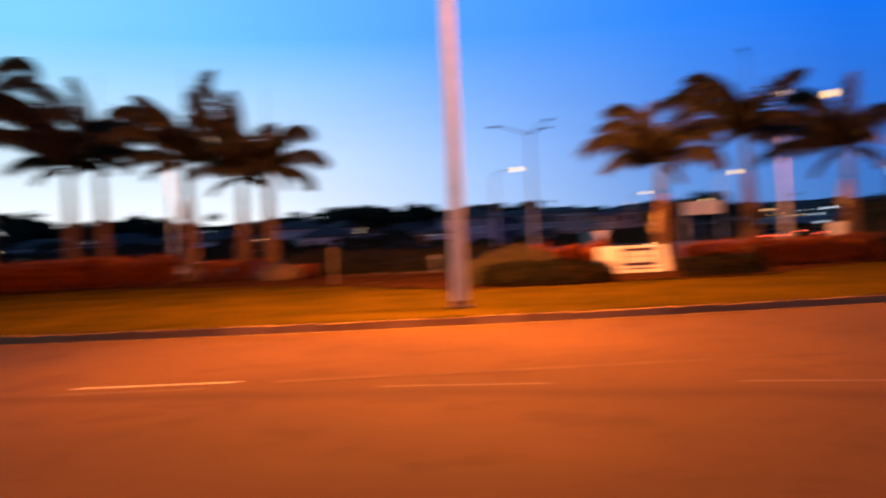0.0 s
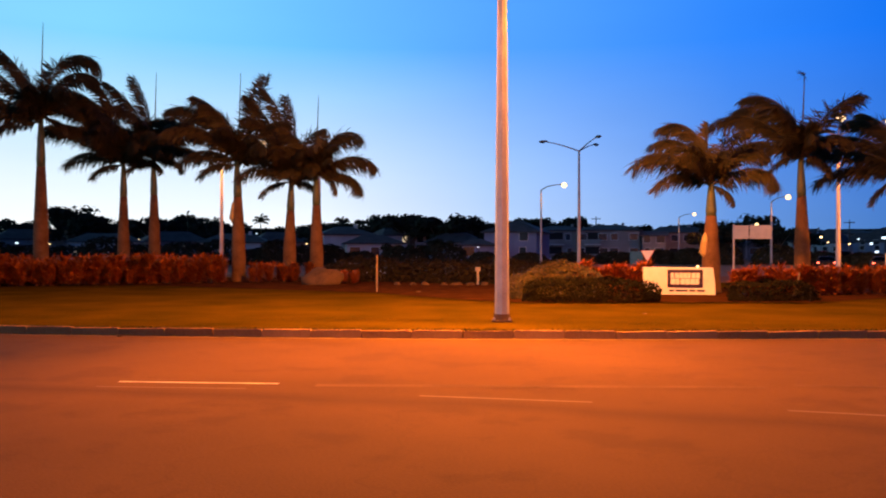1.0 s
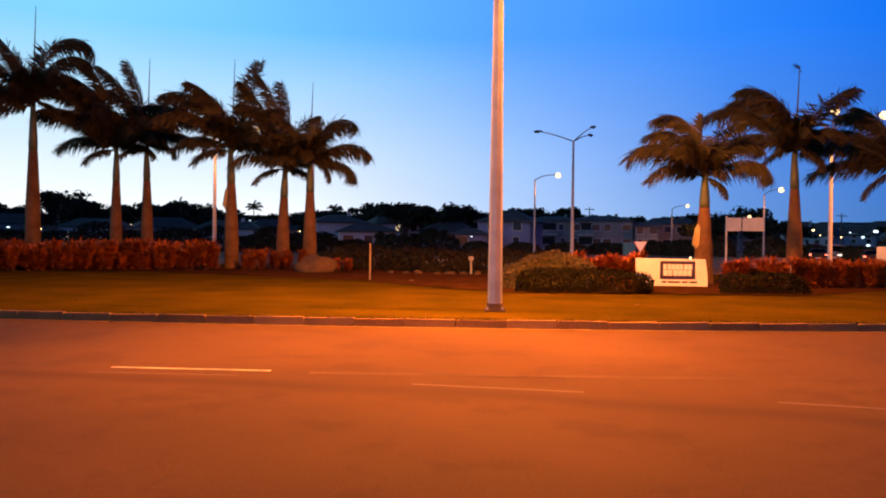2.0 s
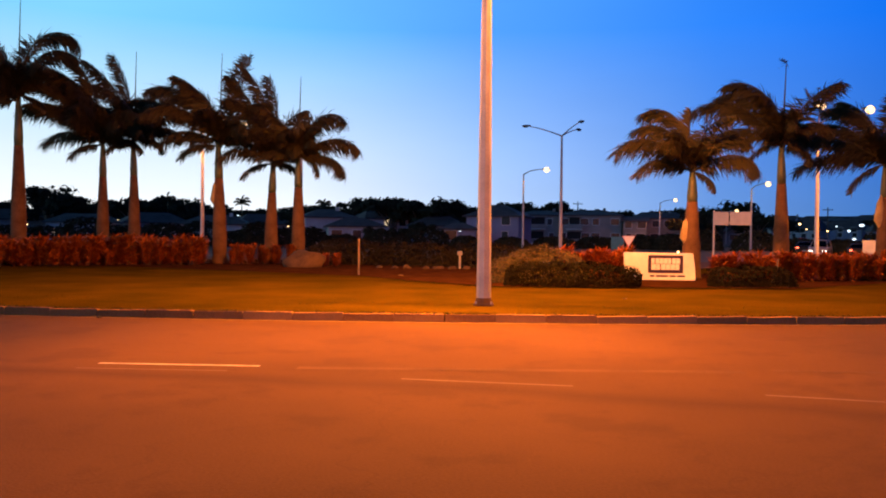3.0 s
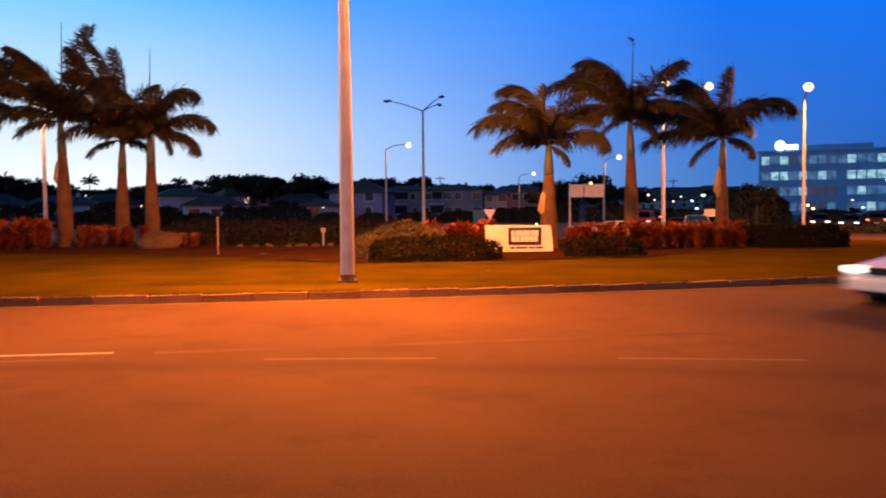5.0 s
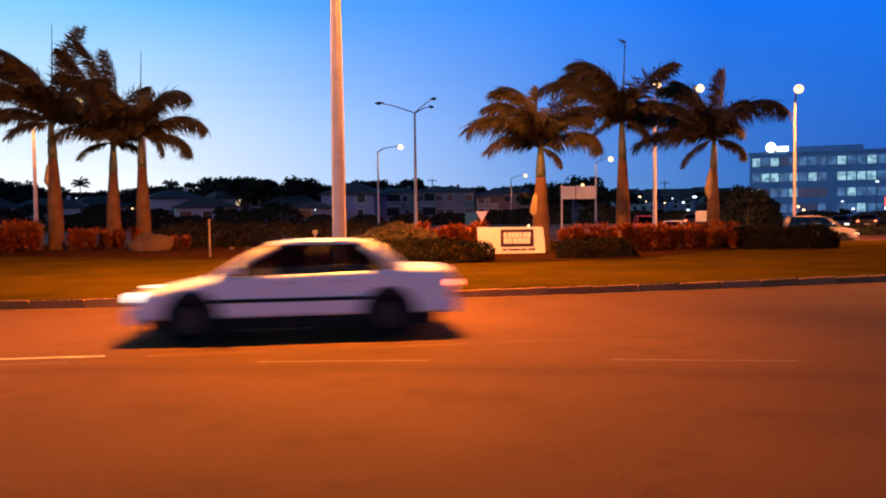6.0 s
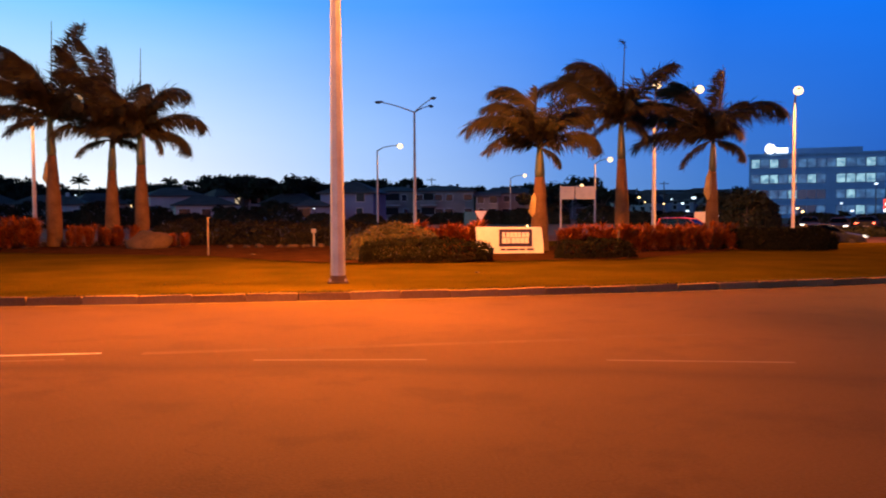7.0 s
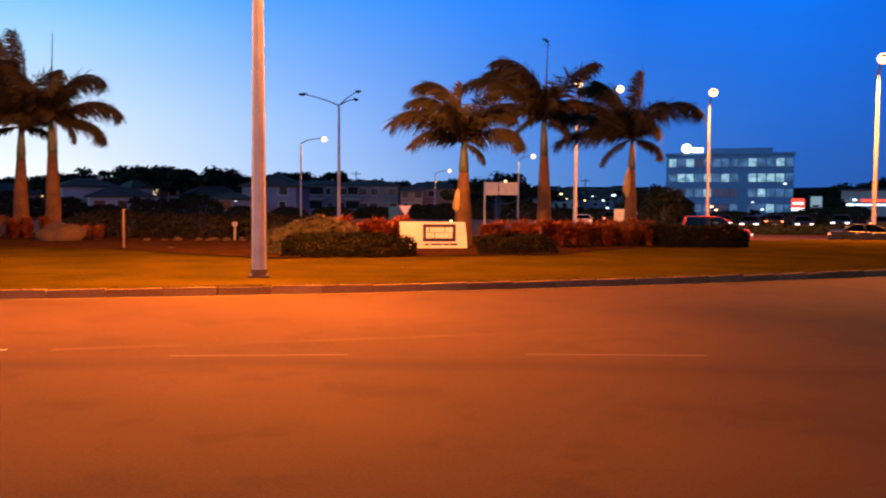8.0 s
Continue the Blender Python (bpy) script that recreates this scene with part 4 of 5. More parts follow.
def hip_roof(bm, x0, y0, x1, y1, z, h, hip, over=0.5):
    x0, y0, x1, y1 = x0 - over, y0 - over, x1 + over, y1 + over
    ym = (y0 + y1) / 2
    b = [bm.verts.new(c) for c in ((x0, y0, z), (x1, y0, z), (x1, y1, z), (x0, y1, z))]
    u = [bm.verts.new(c) for c in ((x0, y0, z + 0.16), (x1, y0, z + 0.16), (x1, y1, z + 0.16), (x0, y1, z + 0.16))]
    r0, r1 = bm.verts.new((x0 + hip, ym, z + h)), bm.verts.new((x1 - hip, ym, z + h))
    bm.faces.new(b[::-1])
    for k in range(4):
        q = (k + 1) % 4
        bm.faces.new((b[k], b[q], u[q], u[k]))
    bm.faces.new((u[0], u[1], r1, r0))
    bm.faces.new((u[1], u[2], r1))
    bm.faces.new((u[2], u[3], r0, r1))
    bm.faces.new((u[3], u[0], r0))
    return bm


def house(az, r, w, d, eave, ridge, hip, wall, storeys, cols, seed, turn=0.0, lit=0.05, base=0.0, balcony=False, label=""):
    rng = random.Random(seed)
    t = thing("house", tuple(spot(az, r, base)), label or "pale rendered house with a dark hipped roof", "house", "houses beyond the road", -az + turn)
    part("wall", box(bmesh.new(), -w / 2, 0, -0.3, w / 2, d, eave, 0.03), wall, t)
    part("roof", hip_roof(bmesh.new(), -w / 2, 0, w / 2, d, eave + 0.003, ridge - eave, hip), ROOF, t, "dark roof")
    sh = eave / storeys
    for s in range(storeys):
        for c in range(cols):
            x = -w / 2 + w * (c + 0.5) / cols + rng.uniform(-0.2, 0.2)
            if rng.random() < 0.15:
                continue
            if balcony and c % 3 == 1:
                bl = part("balcony", box(bmesh.new(), x - 1.5, -1.3, s * sh + 0.05, x + 1.5, -0.004, s * sh + 0.22, 0.02), TRIM, t)
                part("parapet", box(bmesh.new(), x - 1.5, -1.3, s * sh + 0.223, x + 1.5, -1.18, s * sh + 1.1, 0.02), wall, bl)
                # no real recess: a black slab on the wall paints its shade
                part("opening", box(bmesh.new(), x - 1.35, -0.05, s * sh + 0.25, x + 1.35, 0.004, s * sh + 2.4), BLACK_TRIM, bl, "black slab for the shade in the balcony recess")
                continue
            g = LIT_WARM if rng.random() < lit else GLASS_DARK
            window(t, x, s * sh + 1.0, rng.choice((0.9, 1.2, 1.5)), 1.15, -0.004, g)
    if rng.random() < 0.5:
        part("chimney", box(bmesh.new(), w * 0.2, d * 0.4, ridge - 0.6, w * 0.2 + 0.5, d * 0.4 + 0.5, ridge + 0.35, 0.02), wall, t, "small roof tank housing")
    return t


house(-10.8, 128, 7.5, 8, 4.0, 5.4, 3.0, WALLS[1], 2, 3, 101, 10, label="white rendered house with a dark hipped roof among trees")
house(-9.0, 120, 8.0, 7, 2.6, 4.0, 3.0, WALLS[1], 1, 3, 102, 4)
house(-6.9, 150, 8.0, 8, 4.3, 5.9, 2.0, WALLS[1], 2, 3, 103, 20)
house(-3.6, 140, 9.0, 8, 3.0, 4.8, 3.2, WALLS[0], 1, 3, 104, -8)
house(0.3, 118, 7.6, 9, 4.2, 6.1, 3.8, WALLS[2], 2, 2, 105, -14, label="blue-white two-storey house with a dark peaked roof")
house(-2.0, 112, 4.5, 6, 2.3, 3.3, 2.0, WALLS[2], 1, 2, 106, 0, 0.0)
house(3.8, 160, 10.5, 9, 5.4, 6.5, 4.0, WALLS[0], 2, 4, 107, 5, 0.0, balcony=True, label="cream two-storey apartment block with balconies")
house(6.9, 158, 11.5, 9, 5.4, 6.6, 4.0, WALLS[0], 2, 6, 108, -3, 0.0, balcony=True, label="cream two-storey apartment block with balconies")
house(9.9, 156, 4.2, 9, 4.3, 5.4, 0.02, WALLS[0], 2, 2, 109, 0)
house(11.6, 164, 9.5, 9, 5.0, 6.4, 2.0, WALLS[0], 2, 4, 110, 8)
house(16.2, 175, 9, 9, 3.6, 5.2, 3.0, WALLS[0], 1, 3, 111, 4)
house(-15.0, 150, 10, 8, 3.0, 5.0, 3.0, WALLS[0], 1, 3, 112, 14, 0.3)
house(-18.5, 135, 10, 8, 2.8, 4.4, 3.0, WALLS[1], 1, 4, 113, -10, 0.25)
house(-22.0, 160, 11, 8, 3.2, 5.2, 3.0, WALLS[0], 1, 4, 114, 12, 0.3)
house(-26.5, 150, 11, 8, 3.0, 4.6, 3.0, WALLS[1], 1, 4, 115, -6, 0.15)
house(-30.5, 170, 12, 8, 3.6, 5.6, 3.0, WALLS[0], 1, 4, 116, 8, 0.2)
rng = random.Random(77)
for k in range(16):
    az = 19.2 + 0.42 * k + rng.uniform(-0.15, 0.15)
    r = rng.uniform(210, 330)
    house(az, r, rng.uniform(7, 11), 8, rng.choice((3.0, 5.4)), rng.uniform(5.0, 7.5), 3.0, rng.choice(WALLS), rng.choice((1, 2)), 3, 200 + k, rng.uniform(-25, 25), 0.14,
          base=(r - 200) * 0.018, label="distant hillside house with a few lit windows")

# office block of blue glass
OB = thing("office_block", tuple(spot(30.9, 193)), "four-storey blue glass office block with lit windows", "building", turn=-30.9)
W2, H2 = 13.2, 13.2
part("wall", box(bmesh.new(), -W2, 0, -0.3, W2, 18, H2, 0.05), CONC_BLUE, OB, "grey-blue cladding")
part("roof", box(bmesh.new(), -W2 - 0.3, -0.3, H2 + 0.004, W2 + 0.3, 18.3, H2 + 0.5, 0.05), CONC_BLUE, OB)
part("plant_room", box(bmesh.new(), -4, 3, H2 + 0.504, 9, 12, H2 + 1.7, 0.05), CONC_BLUE, OB)
rng = random.Random(21)
for s in range(4):
    z = 0.7 + s * 3.3
    for c in range(14):
        x = -W2 + 0.5 + c * (2 * W2 - 0.4) / 14
        if c in (8,) and s < 3:
            continue
        p = rng.random()
        lit_p = (0.12, 0.10, 0.55, 0.38)[s]
        g = LIT_COOL if p < lit_p else (LIT_DIM if p < lit_p + 0.55 else CURTAIN)
        fr = part("window", box(bmesh.new(), x, -0.10, z, x + 1.72, 0.01, z + 1.9, 0.01), CURTAIN, OB)
        part("pane", box(bmesh.new(), x + 0.07, -0.115, z + 0.07, x + 1.65, -0.1025, z + 1.83), g, fr)
t = thing("roof_sign", tuple(spot(28.25, 192.5, H2 + 0.5)), "bright white glowing rooftop sign, disc and bar", "sign", turn=-28.3)
bm = bmesh.new()
tube(bm, [(0, 0, 1.0), (0, 0.35, 1.0)], [1.05, 1.05], 24)
part("disc", bm, LOGO_GLOW, t)
part("bar", box(bmesh.new(), 1.15, 0, 0.1, 3.5, 0.35, 1.15, 0.1), LOGO_GLOW, t)
part("frame", box(bmesh.new(), -1.2, 0.36, -0.02, 3.5, 0.5, 0.3), HOUSING, t)

# shop signs and the white building
t = thing("shop_sign", tuple(spot(35.1, 140)), "glowing red and white shop sign on a post", "sign", turn=-35)
bm = bmesh.new()
tube(bm, [(0, 0.2, 0), (0, 0.2, 2.2)], [0.12, 0.12], 8)
part("post", bm, GALV, t)
part("red_face", box(bmesh.new(), -0.95, 0, 1.75, 0.95, 0.3, 3.2, 0.05), RED_GLOW, t)
part("white_face", box(bmesh.new(), -0.9, -0.012, 1.2, 0.9, 0.3, 1.72, 0.02), LOGO_GLOW, t)
part("bar", box(bmesh.new(), -0.7, -0.025, 2.3, 0.7, -0.004, 2.6, 0.004), LOGO_GLOW, t)
t = thing("pylon_sign", tuple(spot(36.15, 130)), "tall pale illuminated pylon sign", "sign", turn=-36)
part("body", box(bmesh.new(), -0.75, -0.2, 0, 0.75, 0.2, 3.4, 0.05), PYLON, t)
part("bar", box(bmesh.new(), -0.5, -0.22, 1.9, 0.5, -0.204, 2.2), CURTAIN, t)
part("bar", box(bmesh.new(), -0.5, -0.22, 1.3, 0.5, -0.204, 1.5), CURTAIN, t)
house(40.6, 150, 16, 10, 4.6, 5.0, 5.0, WALLS[1], 1, 5, 301, 0, 0.5, label="white flat-roofed shop building with lit windows")
t = thing("canopy", tuple(spot(39.2, 126)), "filling-station canopy with a red and white lit edge", "canopy", turn=-39)
part("roof", box(bmesh.new(), -3.2, 0, 2.6, 5.5, 5, 3.0, 0.03), TRIM, t)
part("red_edge", box(bmesh.new(), -1.2, -0.03, 2.62, 2.0, -0.004, 2.98), RED_GLOW, t)
part("light_strip", box(bmesh.new(), -3.0, -0.03, 2.1, 5.0, 0.06, 2.35), WHITE_GLOW, t)
for x in (-2.6, 4.8):
    part("column", box(bmesh.new(), x, 0.4, 0, x + 0.3, 0.7, 2.599), TRIM, t)


def lot_light(az, r, h, cool=True):
    big, wide = rng.uniform(0.30, 0.95), rng.uniform(0.8, 2.0)
    h *= rng.uniform(0.85, 1.2)
    t2 = thing("area_light", tuple(spot(az, r)), "distant pole light glowing white" if cool else "distant pole light glowing orange", "street lamp", "distant lights")
    b2 = bmesh.new()
    tube(b2, [(0, 0, 0), (0, 0, h)], [0.07, 0.05], 6)
    part("pole", b2, HOUSING, t2)
    b2 = bmesh.new()
    bmesh.ops.create_uvsphere(b2, u_segments=10, v_segments=6, radius=1.0)
    for v in b2.verts:
        v.co = Vector((v.co.x * 0.0019 * r * big * wide, v.co.y * 0.0019 * r * big, h + v.co.z * 0.0015 * r * big))
    part("lens", b2, WHITE_GLOW if cool else FAR_GLOW, t2, smooth=True)


rng = random.Random(33)
for az, r, h, cool in ((34.3, 130, 4.6, True), (32.4, 150, 2.3, True), (31.2, 120, 0.9, True), (33.0, 170, 1.2, True), (29.9, 150, 1.6, False), (30.2, 150, 1.4, False), (28.4, 120, 0.9, True),
                       (27.8, 140, 0.8, True), (38.3, 120, 2.6, True), (36.9, 120, 0.8, True), (22.2, 180, 3.4, True), (22.9, 180, 3.2, True), (21.7, 140, 3.2, False), (20.1, 190, 4.6, False),
                       (20.5, 170, 3.8, False), (23.6, 210, 4.4, True), (24.3, 230, 5.4, True), (25.6, 240, 4.8, True), (26.4, 220, 4.4, True), (22.4, 130, 1.1, True), (23.2, 150, 1.6, True), (21.3, 120, 1.0, False),
                       (19.6, 130, 0.9, False), (-19.9, 190, 3.8, True), (-21.6, 150, 2.2, True), (-28.5, 210, 4.2, False), (-26.2, 220, 4.8, False), (-16.9, 230, 6.0, True), (-15.6, 190, 3.6, True), (-11.9, 120, 1.6, True),
                       (-31.4, 160, 3.0, True), (-29.6, 150, 2.4, False), (-27.2, 140, 2.0, True), (-24.4, 170, 3.2, False), (-22.6, 140, 1.8, True), (-20.6, 180, 3.0, False), (-18.0, 160, 4.0, True), (-17.4, 150, 2.6, True), (-14.2, 180, 3.2, True), (-13.6, 150, 2.4, False), (-1.9, 109, 1.9, True), (31.9, 118, 0.7, True), (33.9, 118, 0.6, True), (25.2, 150, 0.9, True)):
    lot_light(az, r, h, cool)

# ---- trees and skyline ----


def tree(seed, h, w, flat=0.6, leaves=1500):
    rng = random.Random(seed)
    t2 = thing("tree", (0, 0, 0), "dark broad-crowned tree against the dusk sky", "tree", "skyline trees")
    b2 = bmesh.new()
    tube(b2, [(0, 0, -0.3), (0.1, 0, h * 0.25), (0.0, 0.1, h * 0.55)], [0.05 * h, 0.035 * h, 0.02 * h], 8)
    lumps = []
    for k in range(11):
        a = rng.uniform(0, 6.28)
        rr = w * rng.uniform(0.1, 0.85)
        c = Vector((rr * math.cos(a), rr * math.sin(a), h * rng.uniform(0.5, 0.9)))
        lumps.append((c, w * rng.uniform(0.22, 0.42)))
        tube(b2, [(0, 0, h * 0.3), c * 0.5 + Vector((0, 0, h * 0.2)), c], [0.02 * h, 0.012 * h, 0.005 * h], 5)
    part("trunk", b2, BARK, t2)
    b2 = bmesh.new()
    for k in range(leaves):
        c, s = rng.choice(lumps)
        d = Vector((rng.gauss(0, 1), rng.gauss(0, 1), rng.gauss(0, 1))).normalized()
        q = c + Vector((d.x, d.y, d.z * flat)) * s * rng.uniform(0.4, 1.1)
        leaf_quad(b2, q, (d + Vector((rng.uniform(-1, 1), rng.uniform(-1, 1), rng.uniform(-1, 1)))).normalized(), rng.uniform(0.3, 0.75) * h / 9, rng)
    part("crown", b2, TREE_LEAF, t2)
    return t2


TREES = [tree(91, 9, 5.0), tree(92, 8, 4.2), tree(93, 10, 5.6, 0.4), tree(94, 7, 4.6, 0.8)]
rng = random.Random(95)
for k in range(74):
    az = -36 + k * 1.03 + rng.uniform(-0.4, 0.4)
    if 27 < az < 35.5:
        continue
    r = rng.uniform(185, 290)
    elev = 1.95 + 0.3 * math.sin(az * 0.5) + (0.35 if -8 < az < -1 else 0) - (0.7 if az > 17 else 0) + rng.uniform(-0.35, 0.15)
    hgt = max(4.0, rise(r, elev))
    src = TREES[k % 4]
    c = copy_thing(src, pose(*spot(az, r), 0, 0, rng.uniform(0, 360)))
    s = hgt / (9, 8, 10, 7)[k % 4]
    c.scale = (s * 1.15, s * 1.15, s)
for k, (az, r, hgt) in enumerate(((-4.6, 122, 3.4), (-7.9, 110, 2.7), (-6.0, 112, 2.6), (-1.0, 128, 4.3), (-13.2, 140, 5.5), (13.2, 150, 5.4), (14.4, 160, 6.6), (15.4, 172, 7.2), (17.6, 160, 6.2), (-3.0, 165, 7.3), (-5.2, 170, 7.6),
                                  (1.9, 130, 2.4), (26.0, 90, 3.4), (26.9, 84, 3.8), (27.6, 88, 3.0), (25.4, 100, 3.6), (28.2, 92, 2.6), (32.6, 120, 1.6), (35.0, 118, 1.5), (37.3, 150, 3.2), (34.6, 210, 6.0), (37.0, 240, 8.5), (39.4, 230, 9.2), (41, 220, 9), (-6.6, 150, 8.2), (-5.6, 152, 8.5), (-4.6, 148, 8.0), (-3.4, 150, 7.7), (-2.4, 154, 7.4), (-8.6, 160, 7.6), (-9.4, 165, 7.4), (-28.4, 170, 9.6), (-27.6, 172, 8.6))):
    src = TREES[k % 4]
    c = copy_thing(src, pose(*spot(az, r), 0, 0, 40 * k))
    s = hgt / (9, 8, 10, 7)[k % 4]
    c.scale = (s * 1.25, s * 1.25, s)
for k, (az, r, sx, h) in enumerate(((26.9, 85, 2.5, 3.9), (25.6, 92, 1.6, 3.2), (28.0, 90, 1.5, 2.6), (-7.0, 100, 3.2, 2.1), (-4.2, 104, 3.0, 2.6), (-14.0, 100, 3.5, 2.2), (-1.5, 100, 2.0, 1.5), (12.2, 110, 2.2, 2.0),
                                    (14.2, 112, 2.6, 2.6), (17.5, 112, 3.0, 2.4), (-24.0, 100, 4.0, 2.4), (-28.5, 104, 4.0, 2.2), (-17.0, 104, 3.0, 1.8), (31.0, 105, 3.0, 1.3), (34.5, 100, 3.0, 1.2), (37.5, 105, 2.5, 1.3), (-33.5, 98, 4.0, 2.8),
                                    (-31.2, 96, 3.0, 2.2), (-26.2, 96, 3.4, 3.1), (-21.6, 98, 3.6, 2.6), (-19.2, 104, 3.0, 3.0), (-15.6, 98, 2.6, 2.9), (-12.2, 102, 2.6, 2.4), (-10.0, 104, 2.2, 1.6), (1.6, 104, 2.4, 1.4), (4.6, 108, 3.0, 1.5), (7.4, 112, 3.0, 1.5), (10.4, 112, 2.4, 1.8),
                                    (30.2, 76, 2.6, 0.75), (33.6, 76, 3.0, 0.7), (36.8, 77, 2.6, 0.75), (40.2, 76, 2.8, 0.8), (22.6, 96, 2.4, 1.5), (20.0, 98, 2.4, 1.6), (36.2, 110, 3.0, 1.8), (38.2, 112, 2.6, 2.0))):
    leafy_mass("thicket", "dark dense roadside thicket in the dusk", "bush", tuple(spot(az, r)), -az, sx, 1.6, h, TREE_LEAF, 2200, 0.22, 400 + k, 2.4, "roadside thickets")
for k, b in enumerate(TREES):
    b.matrix_basis = pose(*spot(-40 - 3 * k, 230), 0, 0, 0)

# low wooded hills behind everything
bm = bmesh.new()
prev = None
for k in range(181):
    az = -60 + k * 0.7
    r = 420 + 60 * noise.noise(Vector((az * 0.06, 0, 0)))
    hgt = rise(r, 1.35 + 0.35 * noise.noise(Vector((az * 0.08, 5, 0))) + 0.12 * noise.noise(Vector((az * 0.9, 9, 0))))
    a, b = bm.verts.new(spot(az, r - 120, -1)), bm.verts.new(spot(az, r, hgt))
    c = bm.verts.new(spot(az, r + 150, -1))
    if prev:
        bm.faces.new((prev[0], a, b, prev[1]))
        bm.faces.new((prev[1], b, c, prev[2]))
    prev = (a, b, c)
setting("backdrop", bm, HILL, "dark low wooded hills on the horizon", category="hill")

# ---- vehicles ----


def wheel(parent, x, y, rad, out):
    b2 = bmesh.new()
    tube(b2, [(0, -0.09, 0), (0, -0.10 + 0.03, 0), (0, 0.07, 0), (0, 0.09, 0)], [rad * 0.9, rad, rad, rad * 0.9], 26)
    wh = part("wheel", b2, RUBBER, parent, "black tyre", True, pose(x, y, rad))
    b2 = bmesh.new()
    tube(b2, [(0, out * 0.085, 0), (0, out * 0.098, 0)], [rad * 0.64, rad * 0.60], 20)
    for k in range(6):
        a = k * math.pi / 3
        box(b2, -0.02, out * 0.098 - 0.006, 0.06, 0.02, out * 0.098 + 0.012, rad * 0.55)
        bmesh.ops.rotate(b2, verts=b2.verts[-8:], cent=(0, 0, 0), matrix=Matrix.Rotation(a, 3, "Y"))
    part("rim", b2, ALLOY, wh)
    return wh


def loft(bm, stations):
    """Skin through closed x-z outlines, each at its own y."""
    rings = [[bm.verts.new((x, y, z)) for x, z in o] for y, o in stations]
    for a, b in zip(rings, rings[1:]):
        n = len(a)
        for k in range(n):
            bm.faces.new((a[k], a[(k + 1) % n], b[(k + 1) % n], b[k]))
    bm.faces.new(rings[0])
    bm.faces.new(rings[-1][::-1])
    return bm


def car(label, paint, van=False):
    """A saloon or a high estate that drives towards -x: body, glasshouse, lamps, bumpers, wheels."""
    t2 = thing("car", (0, 0, 0), label, "car", "moving cars")
    L, half = 2.06, 0.83
    if van:
        low = [(-L, 0.32), (-L - 0.02, 0.62), (-L + 0.12, 0.86), (-1.25, 1.0), (1.95, 1.02), (2.12, 0.98), (2.16, 0.6), (2.1, 0.32)]
        glass = [(-1.25, 0.99), (-0.45, 1.60), (0.3, 1.68), (1.75, 1.66), (2.05, 1.01)]
    else:
        low = [(-L, 0.29), (-L - 0.03, 0.50), (-L + 0.05, 0.66), (-1.05, 0.84), (-0.9, 0.88), (1.25, 0.93), (1.4, 0.95), (2.13, 0.93), (2.22, 0.80), (2.2, 0.30)]
        glass = [(-1.02, 0.86), (-0.28, 1.27), (0.05, 1.32), (0.75, 1.32), (1.04, 1.285), (1.55, 0.94)]

    def shrink(o, kx, dz):
        return [(x * kx, z - dz if z > 0.5 else z + dz) for x, z in o]
    b2 = bmesh.new()
    loft(b2, [(-half, shrink(low, 0.965, 0.05)), (-half + 0.05, shrink(low, 0.99, 0.015)), (-0.4, low), (0.4, low), (half - 0.05, shrink(low, 0.99, 0.015)), (half, shrink(low, 0.965, 0.05))])
    body = part("body", b2, paint, t2, smooth=False)
    bv = body.modifiers.new("edge", "BEVEL")
    bv.width, bv.segments, bv.limit_method, bv.angle_limit = 0.03, 2, "ANGLE", radians(25)
    top = max(z for _, z in glass)

    def wall_y(z):
        """Half width of the cabin at a height."""
        return half - 0.05 - 0.20 * max(0.0, z - 0.9) / (top - 0.9)

    def slab(corners, out, thick=0.012):
        """A pane or panel through four corners, thick along out."""
        b3 = bmesh.new()
        o = [b3.verts.new(v) for v in corners]
        i3 = [b3.verts.new(Vector(v) - out * thick) for v in corners]
        b3.faces.new(o)
        b3.faces.new(i3[::-1])
        for k in range(4):
            q = (k + 1) % 4
            b3.faces.new((o[k], o[q], i3[q], i3[k]))
        return b3

    # roof: the flat top of the outline, crowned across
    b2 = bmesh.new()
    roof_line = [p for p in glass if p[1] > top - 0.10]
    rows_up = [[b2.verts.new((x, y * wall_y(z) / 0.58, z + 0.02 * (1 - (y / 0.58) ** 2))) for y in (-0.58, -0.3, 0.0, 0.3, 0.58)] for x, z in roof_line]
    rows_in = [[b2.verts.new((x, y * wall_y(z) / 0.58, z - 0.05)) for y in (-0.58, -0.3, 0.0, 0.3, 0.58)] for x, z in roof_line]
    for grid_rows in (rows_up, rows_in):
        for a, b in zip(grid_rows, grid_rows[1:]):
            for k in range(4):
                b2.faces.new((a[k], a[k + 1], b[k + 1], b[k]))
    for a, b in ((rows_up[0], rows_in[0]), (rows_up[-1], rows_in[-1])):
        for k in range(4):
            b2.faces.new((a[k], a[k + 1], b[k + 1], b[k]))
    for a, b, c, d in zip(rows_up, rows_up[1:], rows_in, rows_in[1:]):
        for k in (0, 4):
            b2.faces.new((a[k], b[k], d[k], c[k]))
    cab = part("cabin", b2, paint, t2, "roof panel", True)
    (fx0, fz0), (fx1, fz1) = glass[0], roof_line[0]
    (rx0, rz0), (rx1, rz1) = glass[-1], roof_line[-1]
    mid_x = 0.32
